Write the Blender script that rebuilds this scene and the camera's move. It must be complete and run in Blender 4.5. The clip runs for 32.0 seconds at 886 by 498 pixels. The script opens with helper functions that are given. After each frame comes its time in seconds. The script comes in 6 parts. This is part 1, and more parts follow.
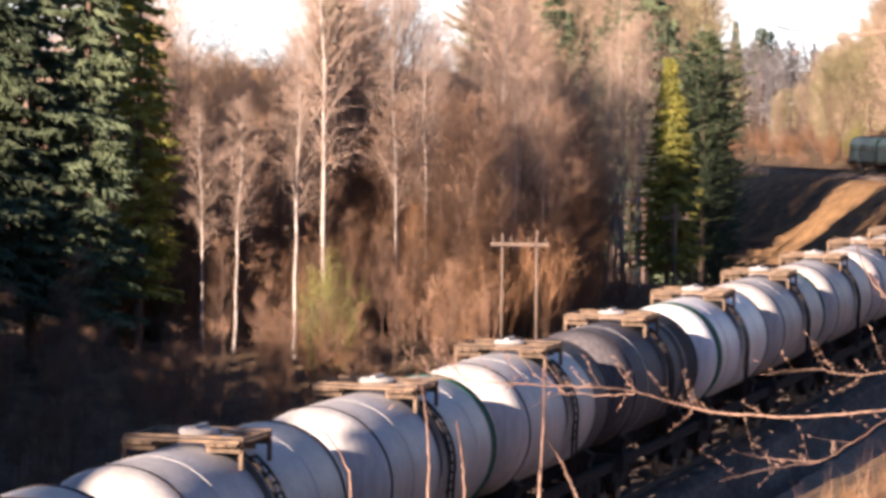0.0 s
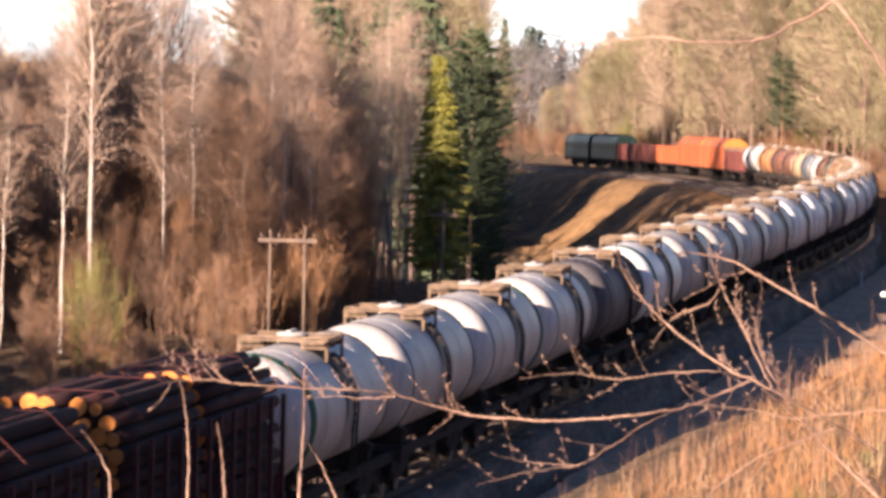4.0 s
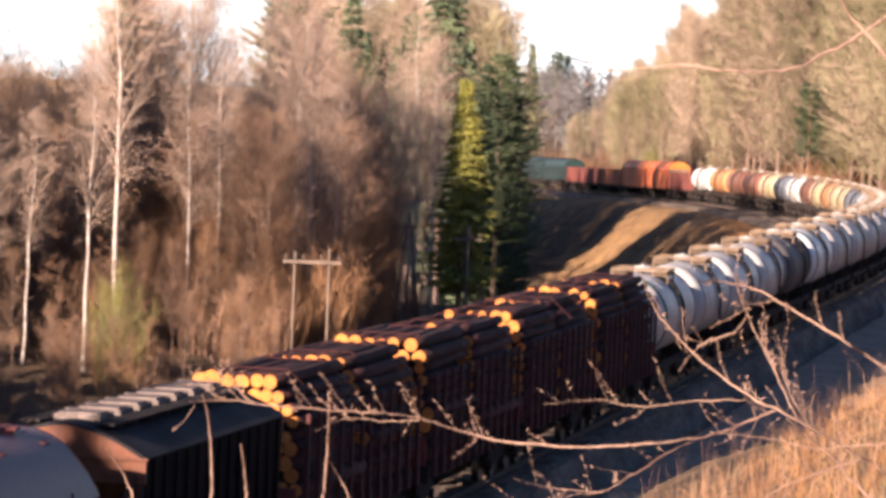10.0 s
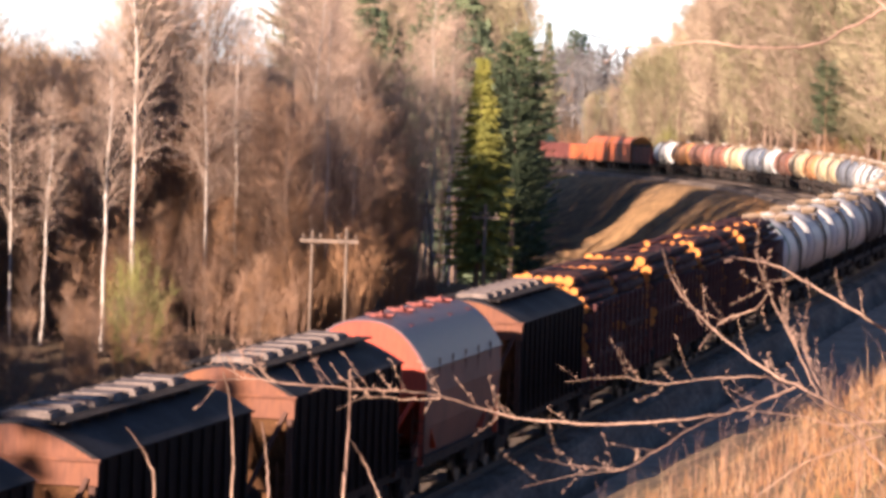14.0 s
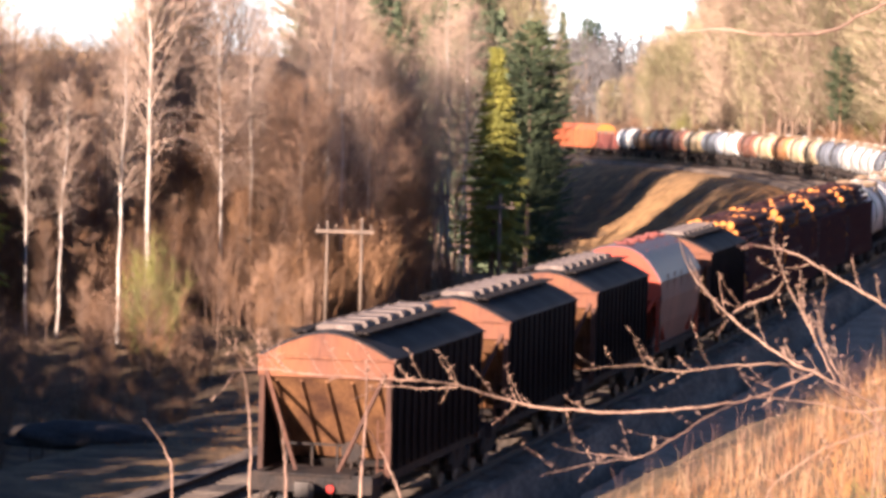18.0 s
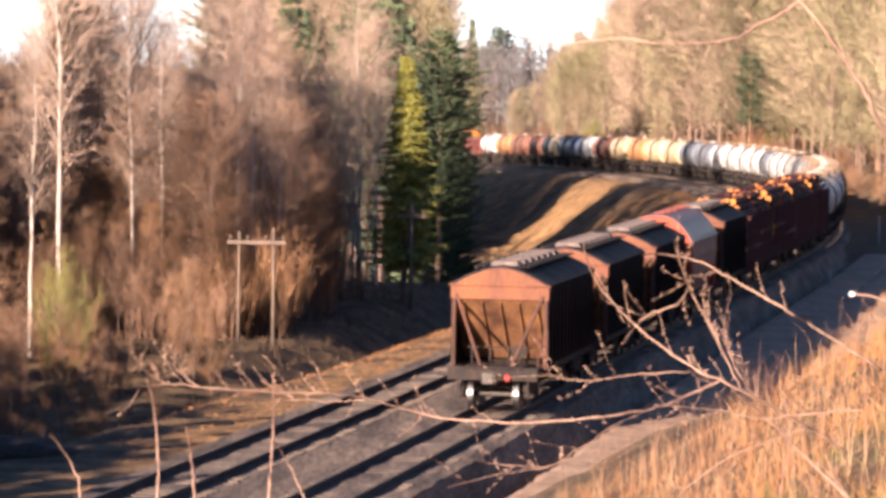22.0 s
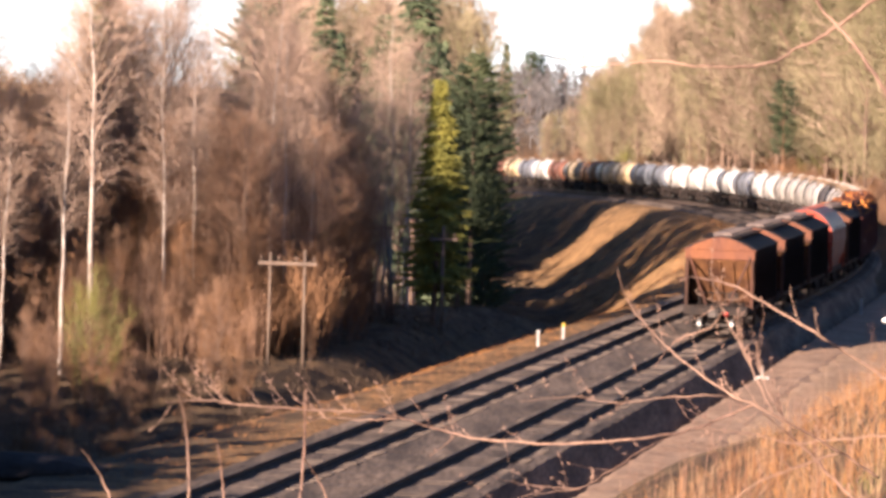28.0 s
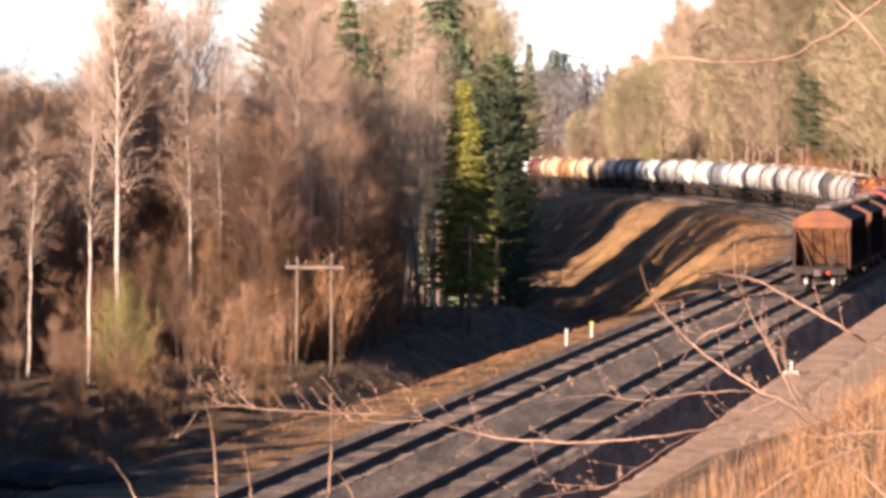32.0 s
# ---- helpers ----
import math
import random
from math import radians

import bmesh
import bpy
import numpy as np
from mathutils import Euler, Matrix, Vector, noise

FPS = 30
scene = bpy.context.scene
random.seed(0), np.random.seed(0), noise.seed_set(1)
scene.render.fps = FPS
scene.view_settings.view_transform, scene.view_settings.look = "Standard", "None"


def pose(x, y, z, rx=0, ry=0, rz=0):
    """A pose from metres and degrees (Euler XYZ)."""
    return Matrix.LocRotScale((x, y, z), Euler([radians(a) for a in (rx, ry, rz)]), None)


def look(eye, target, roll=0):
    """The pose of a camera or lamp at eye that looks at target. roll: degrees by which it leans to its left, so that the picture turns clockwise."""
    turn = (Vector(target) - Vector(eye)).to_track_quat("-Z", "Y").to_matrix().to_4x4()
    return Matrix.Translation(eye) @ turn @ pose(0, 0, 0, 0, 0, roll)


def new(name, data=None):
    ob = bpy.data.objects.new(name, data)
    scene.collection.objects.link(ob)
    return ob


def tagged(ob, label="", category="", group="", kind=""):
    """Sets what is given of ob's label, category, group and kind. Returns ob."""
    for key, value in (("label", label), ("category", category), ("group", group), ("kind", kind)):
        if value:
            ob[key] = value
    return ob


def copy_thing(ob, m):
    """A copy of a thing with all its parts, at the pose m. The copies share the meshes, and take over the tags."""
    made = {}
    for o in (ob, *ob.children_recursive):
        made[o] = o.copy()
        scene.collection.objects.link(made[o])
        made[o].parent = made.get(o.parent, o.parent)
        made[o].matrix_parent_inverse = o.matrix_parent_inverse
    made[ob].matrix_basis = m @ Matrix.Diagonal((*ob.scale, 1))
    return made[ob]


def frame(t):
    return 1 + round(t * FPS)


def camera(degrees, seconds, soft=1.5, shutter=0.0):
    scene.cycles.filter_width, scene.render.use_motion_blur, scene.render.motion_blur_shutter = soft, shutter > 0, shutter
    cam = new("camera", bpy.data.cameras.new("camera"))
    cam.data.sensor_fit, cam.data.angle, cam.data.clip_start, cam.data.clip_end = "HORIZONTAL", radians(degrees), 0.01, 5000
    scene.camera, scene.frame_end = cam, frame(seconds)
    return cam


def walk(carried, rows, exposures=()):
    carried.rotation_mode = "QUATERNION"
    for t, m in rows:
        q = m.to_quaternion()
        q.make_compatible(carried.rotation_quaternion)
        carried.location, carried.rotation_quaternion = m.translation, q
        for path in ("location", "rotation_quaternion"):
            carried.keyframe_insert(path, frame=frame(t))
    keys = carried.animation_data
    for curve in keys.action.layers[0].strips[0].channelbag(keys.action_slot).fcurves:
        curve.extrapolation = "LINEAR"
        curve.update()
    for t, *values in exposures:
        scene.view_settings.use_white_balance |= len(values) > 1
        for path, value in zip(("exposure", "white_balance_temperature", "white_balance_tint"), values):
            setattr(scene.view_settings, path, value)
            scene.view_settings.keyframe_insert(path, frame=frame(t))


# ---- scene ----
cam = camera(12.53, 32.0, soft=3.7)

# seconds, x, z of the eye, degrees of turn to the left, of tilt up and of roll
HELD = [
    (0.0, -0.006, 11.037, 3.654, -2.662, 0.764),
    (0.5, -0.004, 11.038, 3.208, -2.744, 0.724),
    (1.0, 0.002, 11.041, 2.629, -2.829, 0.648),
    (1.5, 0.008, 11.043, 1.964, -2.953, 0.758),
    (2.0, 0.006, 11.048, 1.188, -3.149, 0.892),
    (2.5, 0.005, 11.050, 0.652, -3.188, 0.984),
    (3.0, 0.006, 11.049, 0.317, -3.015, 1.076),
    (3.5, 0.004, 11.047, 0.229, -2.833, 1.176),
    (4.0, 0.004, 11.047, 0.358, -2.657, 1.311),
    (4.5, 0.002, 11.047, 0.664, -2.468, 1.398),
    (6.5, 0.001, 11.044, 1.071, -2.164, 1.841),
    (7.0, -0.001, 11.045, 1.046, -2.185, 2.000),
    (7.5, -0.003, 11.045, 1.019, -2.204, 2.001),
    (8.0, -0.004, 11.046, 1.001, -2.222, 2.034),
    (8.5, -0.004, 11.045, 0.986, -2.245, 2.150),
    (9.0, -0.001, 11.045, 0.928, -2.273, 2.158),
    (9.5, 0.001, 11.046, 0.805, -2.299, 2.186),
    (10.0, 0.000, 11.047, 0.714, -2.326, 2.251),
    (10.5, -0.004, 11.047, 0.677, -2.342, 2.336),
    (11.0, -0.007, 11.047, 0.652, -2.348, 2.441),
    (11.5, -0.009, 11.047, 0.635, -2.348, 2.457),
    (12.0, -0.008, 11.046, 0.622, -2.344, 2.411),
    (12.5, -0.010, 11.045, 0.700, -2.440, 2.333),
    (13.0, -0.008, 11.045, 0.767, -2.527, 2.267),
    (13.5, -0.007, 11.046, 0.852, -2.601, 2.119),
    (14.0, -0.005, 11.046, 0.947, -2.640, 1.995),
    (14.5, -0.006, 11.045, 1.030, -2.667, 1.882),
    (16.5, -0.006, 11.044, 1.153, -2.763, 1.669),
    (17.0, -0.005, 11.044, 1.161, -2.775, 1.643),
    (17.5, -0.005, 11.044, 1.165, -2.788, 1.601),
    (18.0, -0.006, 11.045, 1.160, -2.792, 1.613),
    (18.5, -0.006, 11.044, 1.135, -2.785, 1.437),
    (19.0, -0.004, 11.045, 1.029, -2.785, 1.359),
    (19.5, -0.002, 11.046, 0.828, -2.783, 1.145),
    (20.0, -0.001, 11.047, 0.622, -2.779, 1.073),
    (20.5, -0.001, 11.048, 0.393, -2.770, 1.061),
    (21.0, 0.000, 11.049, 0.184, -2.750, 0.972),
    (21.5, 0.003, 11.051, -0.004, -2.707, 0.903),
    (22.0, 0.005, 11.050, -0.083, -2.638, 0.943),
    (22.5, 0.009, 11.050, -0.075, -2.552, 0.890),
    (23.0, 0.009, 11.051, -0.029, -2.439, 0.921),
    (23.5, 0.009, 11.050, 0.008, -2.312, 0.904),
    (24.0, 0.009, 11.048, 0.022, -2.235, 0.925),
    (24.5, 0.009, 11.048, 0.028, -2.228, 1.122),
    (25.0, 0.008, 11.048, 0.022, -2.221, 1.209),
    (25.5, 0.006, 11.046, 0.011, -2.210, 1.427),
    (27.5, 0.003, 11.044, -0.007, -2.229, 1.841),
    (28.0, 0.001, 11.044, 0.367, -2.313, 1.746),
    (28.5, -0.000, 11.045, 0.698, -2.405, 1.393),
    (29.0, -0.002, 11.046, 0.816, -2.459, 1.170),
    (29.5, -0.001, 11.044, 0.825, -2.367, 1.101),
    (30.0, 0.000, 11.043, 0.833, -2.194, 1.085),
    (30.5, 0.001, 11.042, 0.848, -2.131, 1.013),
    (31.0, 0.004, 11.043, 0.846, -2.140, 0.886),
    (31.5, 0.006, 11.042, 0.842, -2.199, 0.766),
    (32.0, 0.007, 11.044, 0.747, -2.305, 0.590),
]


def held(x, z, turn, tilt, roll):
    eye = Vector((x, 0, z))
    ahead = Vector((-math.sin(radians(turn)) * math.cos(radians(tilt)), math.cos(radians(turn)) * math.cos(radians(tilt)), math.sin(radians(tilt))))
    return look(eye, eye + ahead, roll)


walk(cam, [(t, held(*r)) for t, *r in HELD], exposures=[(0.0, 1.32, 6450, 10), (2.0, 1.66, 6500, 10), (4.5, 1.24, 6600, 10), (8.0, 1.08, 6500, 10), (11.0, 1.38, 6450, 10), (12.0, 1.3, 6450, 10), (14.5, 1.46, 6450, 10), (18.0, 1.64, 6400, 10), (22.0, 1.5, 6500, 10), (23.0, 1.58, 6500, 10), (24.0, 1.26, 6400, 10), (25.5, 1.34, 6400, 10), (28.0, 1.28, 6550, 10), (29.0, 1.58, 6600, 10), (30.0, 1.27, 6400, 10), (31.0, 1.07, 7150, 10), (32.0, 1.29, 6700, 10)])

# ---- light ----
SUN_TURN, SUN_UP = 31.0, 17.0      # degrees: the way the light goes, clockwise from +y, and the sun's height
world = bpy.data.worlds.new("world")
scene.world = world
world.use_nodes = True
sky = world.node_tree.nodes.new("ShaderNodeTexSky")
sky.sky_type, sky.sun_disc = "NISHITA", False
sky.sun_elevation, sky.sun_rotation = radians(SUN_UP), radians(SUN_TURN + 180)
sky.air_density, sky.dust_density, sky.ozone_density = 1.0, 0.4, 3.0
cool = world.node_tree.nodes.new("ShaderNodeMixRGB")
cool.blend_type = "MULTIPLY"
cool.inputs[0].default_value, cool.inputs[2].default_value = 1.0, (0.76, 0.94, 1.36, 1)
world.node_tree.links.new(sky.outputs[0], cool.inputs[1])
world.node_tree.links.new(cool.outputs[0], world.node_tree.nodes["Background"].inputs[0])
world.node_tree.nodes["Background"].inputs[1].default_value = 0.04
sun = new("sun", bpy.data.lights.new("sun", "SUN"))
sun.data.energy, sun.data.angle, sun.data.color = 6.4, radians(0.6), (1.0, 0.79, 0.68)
_a, _e = radians(SUN_TURN), radians(SUN_UP)
sun.matrix_world = look((0, 0, 60), Vector((0, 0, 60)) + Vector((math.sin(_a) * math.cos(_e), math.cos(_a) * math.cos(_e), -math.sin(_e))))


# ---- materials ----
def material(name, base, rough=0.8, vary=0.25, scale=3.0, fine=40.0, bump=0.15, metal=0.0, second=None, streak=False, per=0.0, spec=0.3):
    """A painted or raw surface: a base colour that varies at two scales, blotches of a second colour, fine relief."""
    m = bpy.data.materials.new(name)
    m.use_nodes = True
    n, ln = m.node_tree.nodes, m.node_tree.links
    b = n["Principled BSDF"]
    b.inputs["Roughness"].default_value, b.inputs["Metallic"].default_value = rough, metal
    b.inputs["Specular IOR Level"].default_value = spec
    co = n.new("ShaderNodeTexCoord")
    mp = n.new("ShaderNodeMapping")
    ln.new(co.outputs["Object"], mp.inputs[0])
    if streak:
        mp.inputs["Scale"].default_value = (1, 0.12, 1) if streak == "along" else (1, 1, 0.22)
    big = n.new("ShaderNodeTexNoise")
    big.inputs["Scale"].default_value, big.inputs["Detail"].default_value = scale, 5
    small = n.new("ShaderNodeTexNoise")
    small.inputs["Scale"].default_value, small.inputs["Detail"].default_value = fine, 4
    for t in (big, small):
        ln.new(mp.outputs[0], t.inputs["Vector"])
    ramp = n.new("ShaderNodeValToRGB")
    ramp.color_ramp.elements[0].position, ramp.color_ramp.elements[1].position = 0.38, 0.66
    other = second or tuple(c * (1 - vary) for c in base)
    ramp.color_ramp.elements[0].color, ramp.color_ramp.elements[1].color = (*other, 1), (*base, 1)
    ln.new(big.outputs[0], ramp.inputs[0])
    mul = n.new("ShaderNodeMixRGB")
    mul.blend_type, mul.inputs[0].default_value = "MULTIPLY", 1.0
    grain = n.new("ShaderNodeMapRange")
    grain.inputs["From Min"].default_value, grain.inputs["From Max"].default_value = 0.3, 0.7
    grain.inputs["To Min"].default_value, grain.inputs["To Max"].default_value = 1 - vary, 1 + vary * 0.6
    ln.new(small.outputs[0], grain.inputs[0])
    ln.new(ramp.outputs[0], mul.inputs[1])
    last = grain.outputs[0]
    if per:
        info = n.new("ShaderNodeObjectInfo")
        rng = n.new("ShaderNodeMapRange")
        rng.inputs["To Min"].default_value, rng.inputs["To Max"].default_value = 1 - per, 1 + per
        ln.new(info.outputs["Random"], rng.inputs[0])
        prod = n.new("ShaderNodeMath")
        prod.operation = "MULTIPLY"
        ln.new(grain.outputs[0], prod.inputs[0])
        ln.new(rng.outputs[0], prod.inputs[1])
        last = prod.outputs[0]
    ln.new(last, mul.inputs[2])
    ln.new(mul.outputs[0], b.inputs["Base Color"])
    if bump:
        bp = n.new("ShaderNodeBump")
        bp.inputs["Strength"].default_value, bp.inputs["Distance"].default_value = bump, 0.03
        ln.new(small.outputs[0], bp.inputs["Height"])
        ln.new(bp.outputs[0], b.inputs["Normal"])
    return m


M_ballast = material("ballast", (0.205, 0.148, 0.106), 0.9, 0.5, 1.1, 7.0, 1.0, second=(0.078, 0.056, 0.042), streak="along")
M_rail = material("rail_steel", (0.06, 0.04, 0.032), 0.8, 0.3, 2.0, 30, 0.1, metal=0.1)
M_head = material("rail_head", (0.085, 0.065, 0.055), 0.65, 0.2, 2.0, 30, 0.05, metal=0.3)
M_sleeper = material("sleeper", (0.15, 0.115, 0.09), 0.9, 0.35, 3, 20, 0.3, per=0.3, second=(0.12, 0.09, 0.07))
M_tank = material("tank_paint_pale", (0.58, 0.54, 0.49), 0.5, 0.16, 0.55, 9, 0.05, second=(0.40, 0.36, 0.315), streak=True, per=0.12)
M_cream = material("tank_paint_cream", (0.66, 0.52, 0.33), 0.5, 0.2, 0.6, 9, 0.05, second=(0.5, 0.36, 0.2), streak=True, per=0.1)
M_orange = material("tank_paint_orange", (0.62, 0.28, 0.10), 0.55, 0.2, 0.6, 9, 0.05, second=(0.42, 0.19, 0.08), streak=True, per=0.15)
M_rust = material("tank_paint_rust", (0.30, 0.12, 0.075), 0.6, 0.25, 0.6, 9, 0.05, second=(0.17, 0.075, 0.05), streak=True, per=0.15)
M_black = material("tank_paint_black", (0.045, 0.042, 0.045), 0.8, 0.25, 0.6, 9, 0.05, second=(0.075, 0.065, 0.06), streak=True, per=0.15, spec=0.08)
M_soot = material("tank_paint_sooty", (0.13, 0.115, 0.115), 0.65, 0.3, 0.6, 9, 0.05, second=(0.075, 0.068, 0.07), streak=True, spec=0.15)
M_slate = material("tank_paint_slate", (0.20, 0.22, 0.25), 0.5, 0.2, 0.6, 9, 0.05, second=(0.13, 0.135, 0.15), streak=True, per=0.15)
M_white = material("tank_paint_white", (0.80, 0.79, 0.76), 0.45, 0.12, 0.6, 9, 0.05, second=(0.62, 0.58, 0.52), streak=True)
M_green = material("green_band", (0.04, 0.15, 0.08), 0.8, 0.2, 2, 20, 0.05, spec=0.1)
M_oil = material("oil_stain", (0.03, 0.026, 0.024), 0.75, 0.4, 3, 18, 0.2, second=(0.10, 0.085, 0.07))
M_under = material("underframe", (0.03, 0.027, 0.026), 0.9, 0.35, 2, 18, 0.2, second=(0.055, 0.04, 0.033), spec=0.08)
M_wheel = material("wheel_steel", (0.10, 0.085, 0.075), 0.5, 0.3, 4, 25, 0.1, metal=0.7)
M_tread = material("polished_tread", (0.22, 0.21, 0.20), 0.45, 0.15, 4, 25, 0.02, metal=1.0)
M_lamp = material("tail_disc_red", (0.62, 0.03, 0.02), 0.4, 0.1, 4, 25, 0.0)
M_timber = material("walkway_timber", (0.26, 0.175, 0.11), 0.8, 0.25, 3, 25, 0.2, second=(0.13, 0.09, 0.06), per=0.2)
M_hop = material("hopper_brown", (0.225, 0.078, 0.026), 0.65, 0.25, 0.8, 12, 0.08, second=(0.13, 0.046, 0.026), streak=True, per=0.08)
# shade of the wagons' unlit side is put into this wall colour
M_hopdark = material("hopper_side_shaded", (0.020, 0.014, 0.013), 0.9, 0.3, 0.8, 12, 0.08, second=(0.010, 0.008, 0.008), streak=True, spec=0.04)
# posts, braces and ladders, darker than the end panels
M_post = material("hopper_post_dark", (0.12, 0.05, 0.03), 0.8, 0.3, 1.5, 14, 0.1, second=(0.055, 0.028, 0.02), streak=True)
M_hoproof = material("hopper_roof_grey", (0.036, 0.034, 0.037), 0.75, 0.3, 0.8, 10, 0.08, second=(0.02, 0.019, 0.021), spec=0.06)
# lids paler and browner than the roof sheet
M_hatch = material("hatch_lids_pale", (0.20, 0.15, 0.125), 0.7, 0.35, 1.5, 12, 0.1, second=(0.10, 0.075, 0.065))
# red wagon's roof and sides: duller than its ends, shade painted in
M_redroof = material("hopper_red_roof_shaded", (0.12, 0.062, 0.064), 0.5, 0.2, 0.8, 12, 0.06, second=(0.115, 0.066, 0.066))
M_redside = material("hopper_red_side_shaded", (0.17, 0.068, 0.05), 0.65, 0.25, 0.8, 12, 0.06, second=(0.11, 0.048, 0.038), streak=True)
M_dust = material("hopper_slope_dusty", (0.30, 0.14, 0.06), 0.75, 0.3, 1.2, 14, 0.08, second=(0.10, 0.045, 0.027), streak=True)
M_stake = material("stake_steel", (0.10, 0.03, 0.026), 0.8, 0.3, 2, 18, 0.1)
M_redhop = material("hopper_red", (0.44, 0.062, 0.026), 0.6, 0.2, 0.8, 12, 0.06, second=(0.34, 0.052, 0.026), streak=True)
M_bark = material("pine_bark", (0.075, 0.022, 0.018), 0.95, 0.4, 3.0, 25, 0.8, second=(0.04, 0.019, 0.018), per=0.35)
M_cut = material("cut_wood", (0.64, 0.245, 0.05), 0.8, 0.15, 8.0, 40, 0.2, second=(0.50, 0.17, 0.04), per=0.15)
M_box = material("wagon_orange", (0.56, 0.145, 0.05), 0.6, 0.2, 0.7, 12, 0.05, second=(0.40, 0.105, 0.04), streak=True, per=0.12)
M_gond = material("gondola_maroon", (0.24, 0.065, 0.05), 0.7, 0.25, 0.8, 12, 0.08, second=(0.15, 0.05, 0.04), streak=True, per=0.2)
M_loco = material("loco_green", (0.014, 0.042, 0.038), 0.5, 0.2, 0.8, 12, 0.05, second=(0.02, 0.032, 0.03))
M_glass = material("cab_glass", (0.03, 0.035, 0.04), 0.1, 0.1, 2, 20, 0.0, spec=0.6)
M_birch = material("birch_bark", (0.56, 0.49, 0.42), 0.85, 0.3, 1.2, 9, 0.3, second=(0.38, 0.31, 0.26))
M_brown = material("grey_brown_bark", (0.22, 0.145, 0.10), 0.95, 0.35, 1.5, 12, 0.6, second=(0.15, 0.10, 0.075))
M_pinebark = material("orange_pine_bark", (0.36, 0.19, 0.10), 0.95, 0.35, 1.5, 12, 0.6, second=(0.2, 0.12, 0.08))
M_twig = material("twigs_red_brown", (0.56, 0.40, 0.30), 0.9, 0.3, 0.25, 3, 0.0, second=(0.43, 0.30, 0.22), per=0.22)
M_twig2 = material("twigs_straw", (0.53, 0.345, 0.20), 0.9, 0.3, 0.3, 3, 0.0, second=(0.36, 0.225, 0.12), per=0.2)
M_needle = material("spruce_needles", (0.36, 0.325, 0.065), 0.8, 0.35, 0.5, 5, 0.0, second=(0.21, 0.205, 0.045), per=0.15)
M_needle2 = material("dark_pine_needles", (0.13, 0.155, 0.075), 0.8, 0.35, 0.5, 5, 0.0, second=(0.06, 0.082, 0.046), per=0.15)
M_pale = material("twigs_beige", (0.53, 0.42, 0.32), 0.9, 0.25, 0.2, 2, 0.0, second=(0.39, 0.305, 0.23), per=0.22)
M_bank = material("twigs_fawn", (0.46, 0.34, 0.24), 0.9, 0.3, 0.12, 2, 0.0, second=(0.29, 0.21, 0.145), per=0.3)
M_sand = material("sandy_track", (0.43, 0.29, 0.195), 0.95, 0.3, 0.7, 5, 0.5, second=(0.32, 0.205, 0.135), spec=0.15)
M_limb = material("birch_limbs", (0.40, 0.30, 0.23), 0.9, 0.3, 1.2, 9, 0.2, second=(0.27, 0.19, 0.14))
M_olive = material("twigs_olive", (0.40, 0.31, 0.20), 0.9, 0.3, 0.12, 2, 0.0, second=(0.22, 0.195, 0.10), per=0.3)
M_bush = material("greenish_catkin_twigs", (0.20, 0.18, 0.045), 0.9, 0.3, 0.6, 5, 0.0, second=(0.15, 0.14, 0.05))
M_grass = material("dry_grass", (0.47, 0.23, 0.082), 0.9, 0.5, 0.55, 6, 0.0, second=(0.19, 0.085, 0.04))
# darker grass for the mound: its shade is put into the colour
M_dead_shaded = material("dead_grass_shaded", (0.20, 0.125, 0.07), 0.9, 0.4, 0.5, 5, 0.0, second=(0.09, 0.06, 0.038))
M_scrub = material("scrub_orange_brown", (0.33, 0.175, 0.085), 0.9, 0.35, 0.4, 4, 0.0, second=(0.17, 0.09, 0.048), per=0.25)
M_scrub2 = material("scrub_red_brown", (0.32, 0.19, 0.115), 0.9, 0.35, 0.4, 4, 0.0, second=(0.18, 0.105, 0.07), per=0.25)
M_stalk = material("weed_stalks", (0.50, 0.28, 0.17), 0.85, 0.4, 0.8, 6, 0.0, second=(0.24, 0.12, 0.08))
M_branch = material("bare_branch", (0.42, 0.265, 0.185), 0.8, 0.3, 6, 60, 0.3, second=(0.22, 0.13, 0.095))
M_pole = material("weathered_pole", (0.23, 0.165, 0.12), 0.9, 0.3, 2, 20, 0.3, second=(0.15, 0.11, 0.085))
M_conc = material("white_post", (0.46, 0.44, 0.41), 0.7, 0.2, 3, 25, 0.2, second=(0.38, 0.36, 0.33))
M_yellow = material("yellow_paint", (0.62, 0.42, 0.05), 0.6, 0.2, 3, 25, 0.1)
M_soil = material("dark_soil", (0.06, 0.045, 0.036), 0.95, 0.4, 1.5, 12, 0.6, second=(0.035, 0.028, 0.024))
# distance haze and valley shade are put into this grey
M_far = material("far_hill_wood_hazed", (0.19, 0.175, 0.168), 0.95, 0.4, 0.05, 0.5, 0.0, second=(0.11, 0.10, 0.095))
M_far2 = material("bridge_concrete", (0.24, 0.20, 0.17), 0.9, 0.2, 0.3, 4, 0.1, second=(0.17, 0.145, 0.13))


